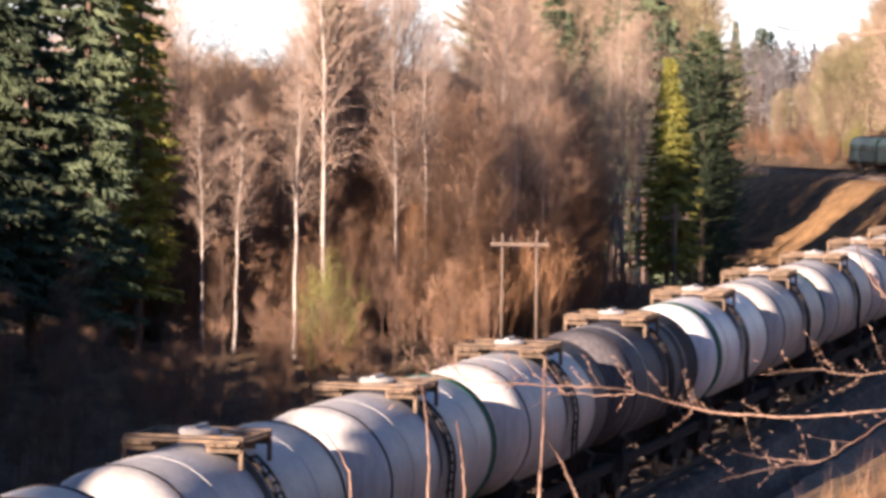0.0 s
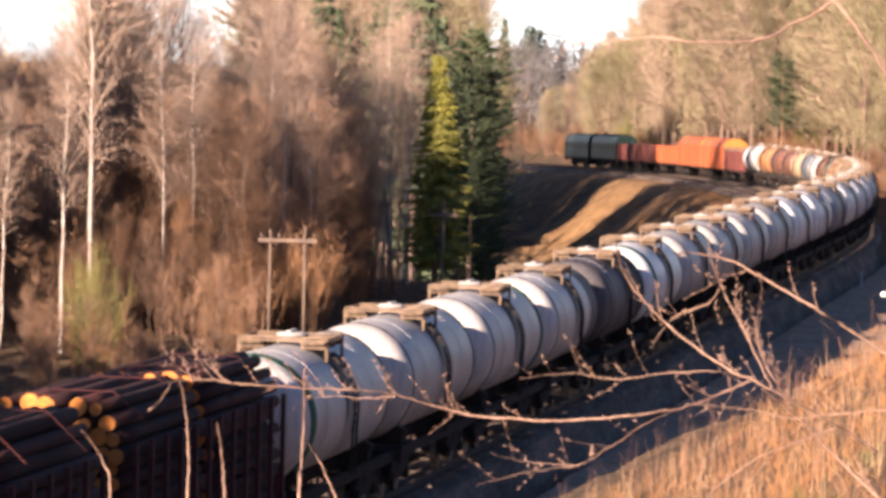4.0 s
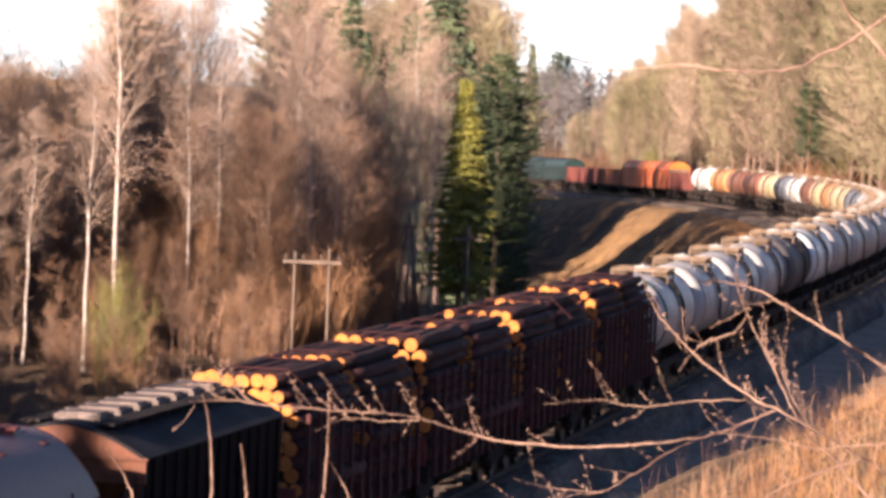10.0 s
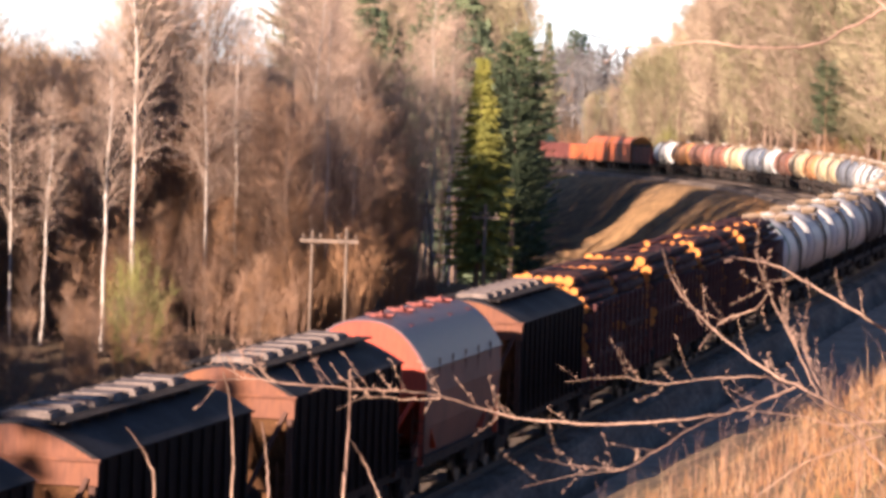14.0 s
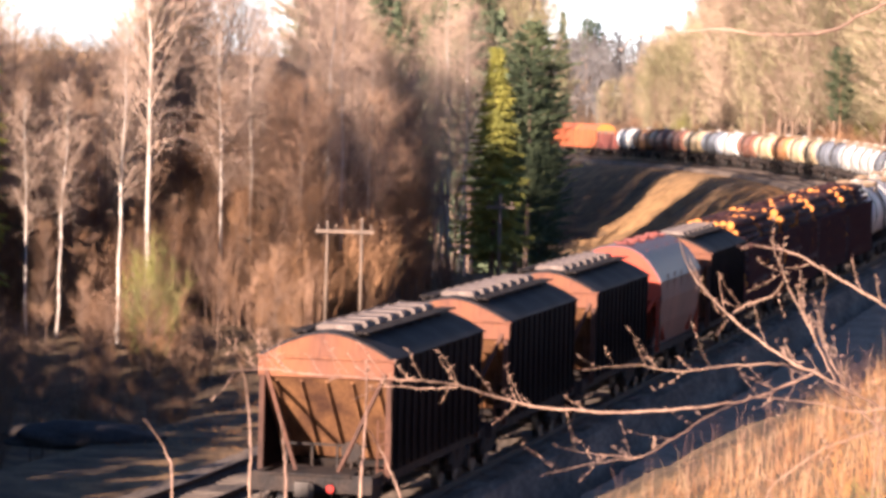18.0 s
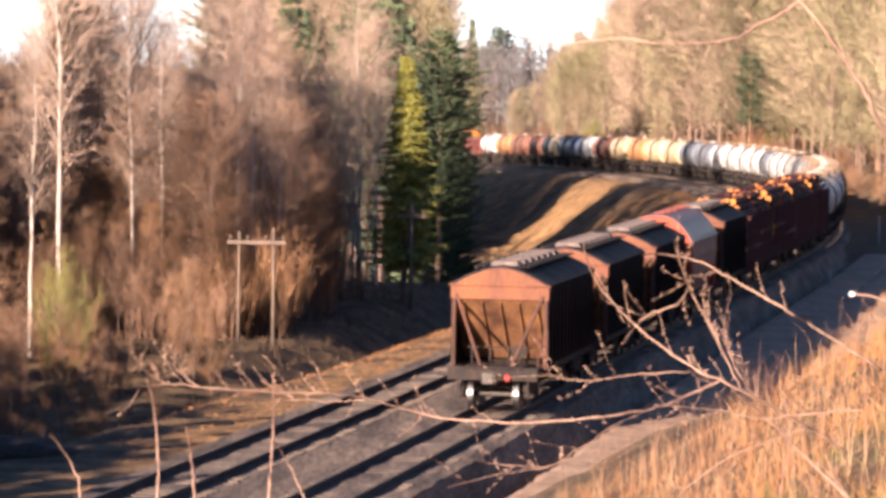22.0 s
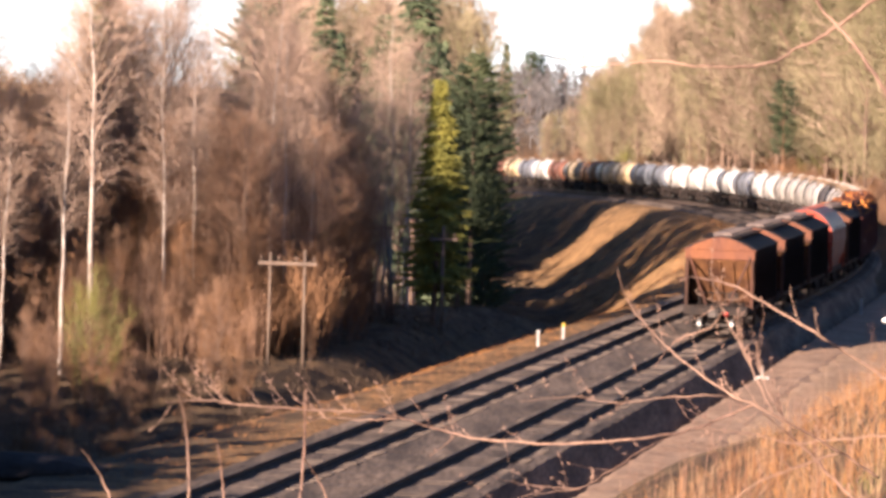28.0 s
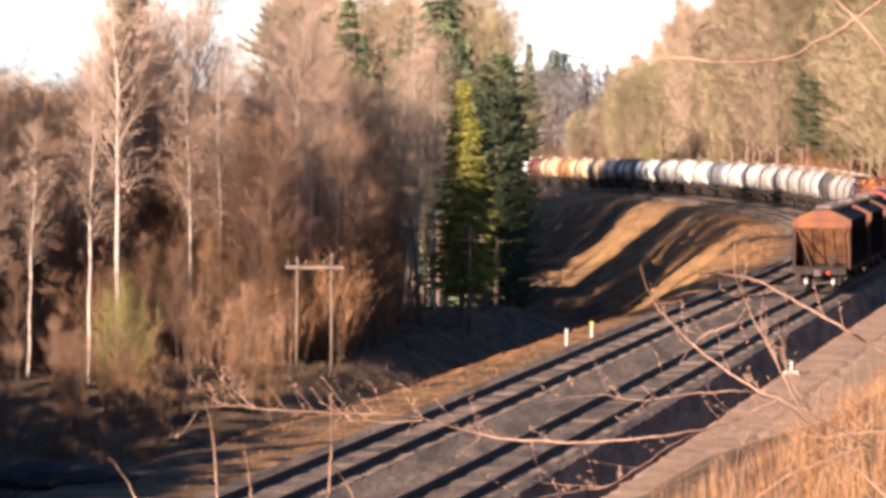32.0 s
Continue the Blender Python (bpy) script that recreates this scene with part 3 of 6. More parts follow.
# --- covered hopper wagons ---
def hopper(label, side, end, roof, length=14.7, red=False, inset=1.9):
    t = empty("hopper_wagon", label, "freight wagon", "hopper wagons of the train")
    half = length / 2 - inset
    running_gear(t, length, length - 4.2)
    w, eave, top = 1.6, 3.95, 4.55
    if red:
        w, eave, top = 1.58, 3.55, 4.72
    # side walls stand over the whole length, slightly leaning out, with ribs
    for sgn in (-1, 1):
        bm = bmesh.new()
        if red:
            sec = [(1.30, 1.32), (1.52, 2.1), (1.62, 2.9), (w, eave), (w - 0.05, eave), (1.55, 2.9), (1.44, 2.1), (1.22, 1.32)]
        else:
            sec = [(1.50, 1.32), (1.57, 1.5), (w, eave), (w - 0.06, eave), (1.5, 1.5), (1.44, 1.32)]
        extrude_section(bm, [(x * sgn, z) for x, z in sec], -half + (0.05 if not red else 0.0), half - 0.05)
        sw = part("side_wall", bm, side, t, "side wall with shade in its dark colour" if not red else "")
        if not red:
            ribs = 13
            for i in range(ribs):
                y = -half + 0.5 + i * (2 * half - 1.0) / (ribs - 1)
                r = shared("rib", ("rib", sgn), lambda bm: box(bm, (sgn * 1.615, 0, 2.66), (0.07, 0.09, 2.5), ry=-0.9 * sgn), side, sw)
                r.location = (0, y, 0)
        else:
            for i in range(5):
                y = -half + 1.6 + i * (2 * half - 3.2) / 4
                shared("seam", ("seam", sgn), lambda bm: box(bm, (sgn * 1.59, 0, 3.3), (0.03, 0.06, 0.9)), side, sw).location = (0, y, 0)
    # roof: a low vault (a high one on the red wagon) with an overhang
    n = 14
    xs = [-1 + 2 * i / n for i in range(n + 1)]
    arc = [(w * 1.02 * x, eave + (top - eave) * (1 - abs(x) ** (1.7 if not red else 2.6))) for x in xs]
    inner = [(x * 0.97, z - 0.05) for x, z in arc[::-1]]
    bm = bmesh.new()
    extrude_section(bm, arc + inner, -half - 0.06, half + 0.06)
    rf = smooth_by_angle(part("roof", bm, roof, t, "dull grey vaulted roof" if not red else "red vaulted roof"))
    rows = 7 if not red else 4
    for i in range(rows):
        y = -half + 1.3 + i * (2 * half - 2.6) / (rows - 1)
        if red:
            h = shared("roof_hatch", "red_hatch", lambda bm: (rod(bm, (0, 0, 0), (0, 0, 0.1), 0.3, 0.28, n=14), box(bm, (0, 0, 0.12), (0.72, 0.3, 0.05)), box(bm, (0, 0, 0.13), (0.26, 0.8, 0.05)), rod(bm, (0, 0, 0.1), (0, 0, 0.2), 0.05, n=8)), M_gond, rf)
            h.location = (0.12, y, top - 0.06)
            s2 = shared("hatch_step", "hatch_step", lambda bm: box(bm, (0, 0, 0), (0.5, 0.42, 0.05), ry=22), M_gond, rf)
            s2.location = (0.62, y + 0.5, top - 0.14)
        else:
            h = shared("roof_hatch", "hatch", lambda bm: (box(bm, (0, 0, 0.04), (0.9, 0.95, 0.1)), box(bm, (0, 0, 0.10), (0.78, 0.82, 0.06)), rod(bm, (-0.45, 0.3, 0.12), (0.45, 0.3, 0.12), 0.025, n=6)), M_hatch, rf)
            h.location = (0.0, y, top - 0.02)
    if not red:
        for x in (-0.72, 0.72):
            shared("roof_walkway", ("rw", round(length, 2)), lambda bm: [box(bm, (dx, 0, 0), (0.1, 2 * half - 0.4, 0.04)) for dx in (-0.14, 0, 0.14)] + [box(bm, (0, -half + 0.6 + k * 1.15, -0.06), (0.4, 0.05, 0.1)) for k in range(int((2 * half - 0.8) / 1.15))], M_under, rf).location = (x, 0, top - 0.03)
    # ends: upper panel, hopper slope, posts and braces
    for sgn in (-1, 1):
        bm = bmesh.new()
        gable = [(-w, eave)] + arc[1:-1] + [(w, eave), (w, eave - 0.48), (-w, eave - 0.48)]
        if red:
            gable = [(-w, eave)] + arc[1:-1] + [(w, eave), (w + 0.02, 3.1), (w * 0.9, 2.9), (-w * 0.9, 2.9), (-w - 0.02, 3.1)]
        extrude_section(bm, gable, sgn * half - 0.04, sgn * half + 0.04)
        pn = part("end_panel", bm, end, t, "upper end panel, lighter than the side walls")
        if not red:
            bm = bmesh.new()
            box(bm, (0, sgn * (half + 0.06), eave - 0.02), (2 * w + 0.1, 0.09, 0.05))
            part("eave_strip", bm, end, pn)
        bm = bmesh.new()
        zt, zb, back = (eave - 0.46, 1.45, 2.3) if not red else (2.92, 1.5, 1.9)
        ww = w - 0.08
        a = [(-ww, sgn * half, zt), (ww, sgn * half, zt), (ww, sgn * (half - back), zb), (-ww, sgn * (half - back), zb)]
        vs = [bm.verts.new(p) for p in a] + [bm.verts.new((x, y - sgn * 0.08, z - 0.04)) for x, y, z in a]
        bm.faces.new(vs[:4]), bm.faces.new(vs[7:3:-1])
        for i in range(4):
            j = (i + 1) % 4
            bm.faces.new((vs[i], vs[j], vs[4 + j], vs[4 + i]))
        bmesh.ops.recalc_face_normals(bm, faces=bm.faces)
        slope = part("hopper_slope", bm, M_dust if not red else end, t, "sloping end sheet of the hopper")
        for k in range(5):
            x = -1.2 + 0.6 * k
            bm = bmesh.new()
            rod(bm, (x, sgn * (half - 0.1), zt - 0.12), (x, sgn * (half - back + 0.1), zb + 0.02), 0.045, n=4)
            part("stiffener", bm, M_dust if not red else end, slope)
        for x in (-1.5, 1.5):
            bm = bmesh.new()
            box(bm, (x, sgn * (half - 0.02), (1.2 + zt) / 2), (0.12, 0.12, zt - 1.2))
            part("corner_post", bm, M_post if not red else end, t)
        for sg in (-1, 1):
            bm = bmesh.new()
            rod(bm, (sg * 1.42, sgn * (half + 0.03), zt + 0.12), (sg * 0.5, sgn * (half + inset * 0.35), 1.36), 0.06, n=4)
            part("brace", bm, M_post if not red else end, t)
        bm = bmesh.new()
        box(bm, (0, sgn * (half + inset / 2 - 0.5), 1.36), (1.9, inset + 0.1, 0.05))
        for x in (-0.9, -0.3, 0.3, 0.9):
            box(bm, (x, sgn * (half - 0.1), 1.62), (0.05, 0.05, 0.6))
        box(bm, (0, sgn * (half - 0.1), 1.92), (2.1, 0.05, 0.05))
        rod(bm, (0.62, sgn * (half - 0.18), 1.35), (0.62, sgn * (half - 0.18), 1.78), 0.035, n=6)
        rod(bm, (0.62, sgn * (half - 0.2), 1.78), (0.62, sgn * (half - 0.1), 1.78), 0.24, n=14)
        part("end_platform", bm, M_under, t, "end platform with hand brake wheel")
        bm = bmesh.new()
        for x in (sgn * -1.58, sgn * -1.28):
            box(bm, (x, sgn * (half + 0.08), 1.9), (0.03, 0.03, 1.3))
        for k in range(4):
            box(bm, (sgn * -1.43, sgn * (half + 0.08), 1.4 + k * 0.3), (0.3, 0.025, 0.025))
        part("ladder", bm, M_post, t)
    for y in (-2.2, 2.2) if not red else (-2.6, 0, 2.6):
        bm = bmesh.new()
        bmesh.ops.create_cone(bm, cap_ends=True, segments=4, radius1=0.55, radius2=1.5, depth=0.75, matrix=pose(0, y, 1.0, 0, 0, 45))
        part("discharge_hopper", bm, M_under, t)
    return t


def smooth_by_angle(ob):
    me = ob.data
    smooth(ob)
    me.set_sharp_from_angle(angle=radians(35))
    return ob


# --- log wagons ---
def log_mesh(length, r, seed):
    rnd = random.Random(seed)
    n = 11
    bm = bmesh.new()
    rings = []
    for k in range(5):
        y = -length / 2 + length * k / 4
        rr = r * (1 - 0.12 * k / 4)
        cx, cz = rnd.uniform(-0.015, 0.015), rnd.uniform(-0.015, 0.015)
        rings.append([bm.verts.new((cx + rr * rnd.uniform(0.94, 1.05) * math.cos(2 * math.pi * i / n), y, cz + rr * math.sin(2 * math.pi * i / n))) for i in range(n)])
    for k in range(4):
        for i in range(n):
            bm.faces.new((rings[k][i], rings[k + 1][i], rings[k + 1][(i + 1) % n], rings[k][(i + 1) % n])).smooth = True
    for ring, flip in ((rings[0], False), (rings[-1], True)):
        f = bm.faces.new(ring if not flip else ring[::-1])
        f.material_index = 1
    bmesh.ops.recalc_face_normals(bm, faces=bm.faces)
    me = bpy.data.meshes.new("log")
    bm.to_mesh(me)
    bm.free()
    me.materials.append(M_bark), me.materials.append(M_cut)
    return me


def log_wagon(label, length, logs, seed):
    rnd = random.Random(seed)
    t = empty("log_wagon", label, "freight wagon", "log wagons of the train")
    running_gear(t, length, length - 4.2)
    half = length / 2 - 0.62
    bm = bmesh.new()
    box(bm, (0, 0, 1.36), (2.84, 2 * half, 0.1))
    part("deck", bm, M_under, t)
    for yy in (-half + 0.03, half - 0.03):
        shared("bulkhead", "bulkhead", lambda bm: box(bm, (0, 0, 1.75), (2.7, 0.05, 0.8)), M_gond, t).location.y = yy
    half -= 0.06
    long = half - 0.12
    for which, yc in ((0, -half / 2), (1, half / 2)):
        # stakes on both sides
        for i in range(6):
            y = yc - long / 2 + 0.4 + i * (long - 0.8) / 5
            for x in (-1.47, 1.47):
                shared("stake", "stake", lambda bm: (box(bm, (0, 0, 2.55), (0.09, 0.12, 2.4)), box(bm, (0, 0, 1.35), (0.14, 0.2, 0.5))), M_stake, t).location = (x, y, 0)
            if i in (1, 4):
                shared("binding_strap", "strap", lambda bm: (rod(bm, (-1.47, 0, 3.9), (-0.7, 0, 4.6), 0.013, n=4), rod(bm, (-0.7, 0, 4.6), (0.7, 0, 4.6), 0.013, n=4), rod(bm, (0.7, 0, 4.6), (1.47, 0, 3.9), 0.013, n=4)), M_stake, t).location = (0, y, 0.02)
        # logs in rows: full rows to stake height, then a crowned heap
        z, row = 1.53, 0
        while z < 4.72:
            widest = 1.33 if z < 3.6 else 1.33 * math.sqrt(max(0.0, 1 - ((z - 3.6) / 1.2) ** 2))
            x = -widest + (0.12 if row % 2 else 0.0)
            while x <= widest + 0.01:
                outer = which == 0 or z > 3.55 or x > widest - 0.5 or x < -widest + 0.3
                if outer and rnd.random() > (0.12 if z > 4.3 else 0.0):
                    ob = link("log", rnd.choice(logs), None, t)
                    ob.matrix_basis = pose(x + rnd.uniform(-0.03, 0.03), yc + rnd.uniform(-0.12, 0.12), z + rnd.uniform(-0.03, 0.03), 0, rnd.uniform(0, 360), rnd.choice((0, 180)) + rnd.uniform(-0.6, 0.6))
                x += rnd.uniform(0.315, 0.365)
            z += 0.29
            row += 1
    return t


# --- tank wagons ---
def tank(label, paint, band=None, stain=True, middle=None, band_at=(4.2, 0.45), dark=(1.55, 5.9), second_band=None):
    t = empty("tank_wagon", label, "tank wagon", "tank wagons of the train")
    length, r, zc, hl = 12.02, 1.5, 2.86, 5.38
    running_gear(t, length, 7.8)
    prof = [(0, -hl), (0.55, -hl + 0.05), (0.98, -hl + 0.17), (1.27, -hl + 0.34), (1.43, -hl + 0.55), (r, -hl + 0.85)]
    prof += [(r, -hl + 0.85 + (2 * hl - 1.7) * i / 5) for i in range(1, 6)] + [(p, -y) for p, y in prof[-2::-1]]
    bm = bmesh.new()
    n = 40
    rings = [[bm.verts.new((p * math.sin(2 * math.pi * i / n), y, zc + p * math.cos(2 * math.pi * i / n))) for i in range(n)] if p else [bm.verts.new((0, y, zc))] for p, y in prof]
    for a, b in zip(rings, rings[1:]):
        for i in range(n):
            j = (i + 1) % n
            if len(a) == 1:
                bm.faces.new((a[0], b[j], b[i]))
            elif len(b) == 1:
                bm.faces.new((a[i], a[j], b[0]))
            else:
                bm.faces.new((a[i], a[j], b[j], b[i]))
    bmesh.ops.recalc_face_normals(bm, faces=bm.faces)
    barrel = smooth(part("barrel", bm, paint, t))

    def hoop(bm, y, wide, rad, thick):
        k = 40
        for aa in range(k):
            p, q = 2 * math.pi * aa / k, 2 * math.pi * (aa + 1) / k
            ring = []
            for ang in (p, q):
                for rr in (rad, rad + thick):
                    for yy in (y - wide / 2, y + wide / 2):
                        ring.append(bm.verts.new((rr * math.sin(ang), yy, zc + rr * math.cos(ang))))
            i0, i1, o0, o1, j0, j1, q0, q1 = ring
            for f in ((o0, o1, q1, q0), (i0, o0, q0, j0), (o1, i1, j1, q1)):
                bm.faces.new(f)
        bmesh.ops.remove_doubles(bm, verts=bm.verts, dist=0.001)
        bmesh.ops.recalc_face_normals(bm, faces=bm.faces)
    for y in (-2.65, 0.0, 2.65):
        shared("weld_seam", ("seam_t", y), lambda bm, y=y: hoop(bm, y, 0.05, r - 0.004, 0.012), paint, barrel)
    for y in (-4.35, 4.35):
        shared("clamp_band", ("clamp", y), lambda bm, y=y: hoop(bm, y, 0.09, r - 0.002, 0.02), M_under, barrel)
    if band is not None:
        bm = bmesh.new()
        hoop(bm, *band_at, r - 0.003, 0.012)
        part("painted_band", bm, band, barrel, "dark green painted band")
    if second_band is not None:
        bm = bmesh.new()
        hoop(bm, band_at[0] + 0.75, 0.7, r - 0.003, 0.01)
        part("painted_band", bm, second_band, barrel, "white painted band")
    if middle is not None:
        bm = bmesh.new()
        hoop(bm, *dark, r - 0.001, 0.006)
        part("dark_middle", bm, middle, barrel, "barrel blackened round the middle")
    if stain:
        # spilled oil round the middle, where the hatch is
        rnd = random.Random(len(CACHE))
        bm = bmesh.new()
        for side in (-1, 1):
            for i in range(9):
                a0, y0 = 0.25, rnd.uniform(-0.5, 0.5)
                wide, reach = rnd.uniform(0.06, 0.22), rnd.uniform(0.9, 2.1)
                pts = []
                for k in range(9):
                    a = side * (a0 + (reach - a0) * k / 8)
                    ww = wide * (1 - 0.8 * k / 8) * rnd.uniform(0.7, 1.2)
                    rr = r + 0.004 + 0.001 * i
                    pts.append([bm.verts.new((rr * math.sin(a), y0 + sg * ww, zc + rr * math.cos(a))) for sg in (-1, 1)])
                for u, v in zip(pts, pts[1:]):
                    bm.faces.new((u[0], u[1], v[1], v[0]))
        part("oil_stain", bm, M_oil, barrel, "dark runs of spilled oil")
    shared("hatch_dome", "dome", lambda bm: (rod(bm, (0, 0, zc + r - 0.1), (0, 0, zc + r + 0.18), 0.32, n=18), rod(bm, (0, 0, zc + r + 0.18), (0, 0, zc + r + 0.25), 0.36, 0.3, n=18), box(bm, (0, 0.1, zc + r + 0.27), (0.1, 0.75, 0.06)), rod(bm, (0.1, 0.62, zc + r - 0.05), (0.1, 0.62, zc + r + 0.2), 0.12, n=10)), paint, t)
    # platform over the hatch: boards, posts and rails
    top = zc + r + 0.06
    for x in (-0.75, 0.75):
        shared("platform_board", "board", lambda bm: [box(bm, (dx, 0, 0), (0.17, 2.2, 0.04)) for dx in (-0.19, 0, 0.19)] + [box(bm, (0, dy, -0.08), (0.6, 0.06, 0.12)) for dy in (-0.9, 0, 0.9)], M_timber, t).location = (x, 0, top)
    for y in (-0.85, 0.85):
        shared("cross_board", "cross_board", lambda bm: (box(bm, (0, 0, 0), (2.1, 0.3, 0.05)), box(bm, (0, 0.1, 0.06), (2.1, 0.04, 0.04))), M_timber, t).location = (0, y, top + 0.05)
        for x in (-1.05, 1.05):
            shared("rail_post", "rail_post", lambda bm: box(bm, (0, 0, -0.17), (0.07, 0.07, 0.52)), M_timber, t).location = (x, y, top)
    for x in (-1.05, 1.05):
        shared("hand_rail", "hand_rail", lambda bm: box(bm, (0, 0, 0), (0.05, 1.7, 0.05)), M_timber, t).location = (x, 0, top + 0.08)
    for sgn in (-1, 1):
        def side_rails(bm):
            v, f = [], []
            for dy in (-0.22, 0.22):
                arc = [radians(38 + 62 * k / 8) for k in range(9)]
                pts = [Vector((sgn * (r + 0.12) * math.sin(a), dy, zc + (r + 0.12) * math.cos(a))) for a in arc]
                tube(v, f, pts + [Vector((sgn * 1.55, dy, 1.3))], [0.035] * 10, 4)
            vs = [bm.verts.new(p) for p in v]
            for p in f:
                bm.faces.new([vs[i] for i in p])
        ladder = shared("ladder", ("ladder_rails", sgn), side_rails, M_under, t, "narrow steel ladder over the barrel's side")
        for k in range(0, 11, 1 if sgn > 0 else 2):
            a = radians(38 + 70 * k / 10)
            shared("rung", "rung", lambda bm: rod(bm, (0, -0.22, 0), (0, 0.22, 0), 0.03, n=4), M_under, ladder).location = (sgn * (r + 0.12) * math.sin(a), 0, zc + (r + 0.12) * math.cos(a))
    for y in (-3.9, 3.9):
        shared("saddle", "saddle", lambda bm: (box(bm, (0, 0, 1.4), (2.3, 0.5, 0.22)), box(bm, (-0.95, 0, 1.6), (0.5, 0.46, 0.34), ry=-30), box(bm, (0.95, 0, 1.6), (0.5, 0.46, 0.34), ry=30)), M_under, t).location.y = y
    shared("drain_valve", "valve", lambda bm: (rod(bm, (0, 0, 0.75), (0, 0, 1.5), 0.16, n=10), rod(bm, (-0.25, 0, 0.8), (0.25, 0, 0.8), 0.1, n=8)), M_under, t)
    return t


# --- the head of the train ---
def timber_box_wagon(label, length=14.0):
    t = empty("covered_wagon", label, "freight wagon", "orange wagons of the train")
    half = length / 2 - 0.62
    running_gear(t, length, length - 4.2)
    sec = [(-1.5, 1.3), (-1.55, 3.9), (-1.2, 4.45), (-0.55, 4.85), (0.55, 4.85), (1.2, 4.45), (1.55, 3.9), (1.5, 1.3)]
    bm = bmesh.new()
    extrude_section(bm, sec[1:-1], -half, half)
    part("roof", bm, M_box, t)
    for sgn in (-1, 1):
        bm = bmesh.new()
        box(bm, (sgn * 1.52, 0, 2.6), (0.07, 2 * half, 2.58))
        w = part("side_wall", bm, M_box, t)
        for i in range(9):
            shared("rib", ("box_rib", sgn), lambda bm: box(bm, (sgn * 1.57, 0, 2.6), (0.08, 0.1, 2.58)), M_box, w).location = (0, -half + 0.1 + i * (2 * half - 0.2) / 8, 0)
        bm = bmesh.new()
        box(bm, (0, sgn * (half - 0.04), 2.6), (2.95, 0.07, 2.58))
        e = part("end_wall", bm, M_pole, t, "weathered end wall")
        for i in range(4):
            shared("end_rib", ("end_rib", sgn), lambda bm: box(bm, (0, sgn * (half + 0.02), 2.6), (0.12, 0.07, 2.5)), M_box, e).location.x = -1.4 + i * 0.933
        bm = bmesh.new()
        extrude_section(bm, sec[1:-1], sgn * (half + 0.02) - 0.03, sgn * (half + 0.02) + 0.03)
        part("gable", bm, M_cut, t, "pale gable of stacked timber ends")
    return t


def gondola(label, mat, length=13.92):
    t = empty("gondola_wagon", label, "freight wagon", "open wagons of the train")
    half = length / 2 - 0.62
    running_gear(t, length, length - 4.2)
    bm = bmesh.new()
    box(bm, (0, 0, 1.38), (2.9, 2 * half, 0.1))
    part("floor", bm, mat, t)
    for sgn in (-1, 1):
        bm = bmesh.new()
        box(bm, (sgn * 1.46, 0, 2.42), (0.06, 2 * half, 2.05))
        box(bm, (sgn * 1.48, 0, 3.46), (0.14, 2 * half, 0.1))
        w = part("side_wall", bm, mat, t)
        for i in range(8):
            shared("rib", ("gon_rib", sgn, mat.name), lambda bm: box(bm, (sgn * 1.53, 0, 2.4), (0.12, 0.16, 2.05)), mat, w).location.y = -half + 0.1 + i * (2 * half - 0.2) / 7
        bm = bmesh.new()
        box(bm, (0, sgn * (half - 0.03), 2.42), (2.9, 0.06, 2.05))
        for z in (1.8, 2.4, 3.0):
            box(bm, (0, sgn * (half + 0.02), z), (2.8, 0.08, 0.14))
        part("end_wall", bm, mat, t)
    return t


def loco(label):
    length = 19.4
    t = empty("locomotive", label, "locomotive", "locomotive sections")
    running_gear(t, length, 9.0)
    half = length / 2 - 0.62
    w = 1.52
    sec = [(-w, 1.4), (-w, 3.6), (-1.25, 4.25), (-0.6, 4.6), (0.6, 4.6), (1.25, 4.25), (w, 3.6), (w, 1.4)]
    bm = bmesh.new()
    extrude_section(bm, sec, -half + 0.3, half - 0.3)
    bmesh.ops.bevel(bm, geom=[e for e in bm.edges if abs(e.verts[0].co.y - e.verts[1].co.y) < 1e-4], offset=0.15, segments=2, affect="EDGES")
    body = part("body", bm, M_loco, t)
    for y in np.arange(-half + 2.2, half - 2.2, 2.4):
        shared("roof_fan", "roof_fan", lambda bm: rod(bm, (0, 0, 4.55), (0, 0, 4.78), 0.65, n=16), M_under, t).location.y = y
    for sgn in (-1, 1):
        for i in range(6):
            shared("side_window", ("loco_win", sgn), lambda bm: box(bm, (sgn * 1.53, 0, 3.0), (0.04, 0.7, 0.7)), M_glass, body).location.y = -half + 2.2 + i * (2 * half - 4.4) / 5
        bm = bmesh.new()
        for x in (-0.7, 0.7):
            box(bm, (x, sgn * (half - 0.29), 3.2), (0.95, 0.05, 0.75))
        part("end_window", bm, M_glass, body)
        bm = bmesh.new()
        box(bm, (0, sgn * (half - 0.27), 2.2), (2.2, 0.05, 0.5))
        part("pale_stripe", bm, M_tank, body, "pale painted stripe")
    bm = bmesh.new()
    box(bm, (0, 0, 0.85), (2.4, 5.0, 0.8))
    part("fuel_tank", bm, M_under, t)
    return t


# order of the train from its tail: thing, length
TRAIN = []


def couple(thing, length):
    TRAIN.append((thing, length))


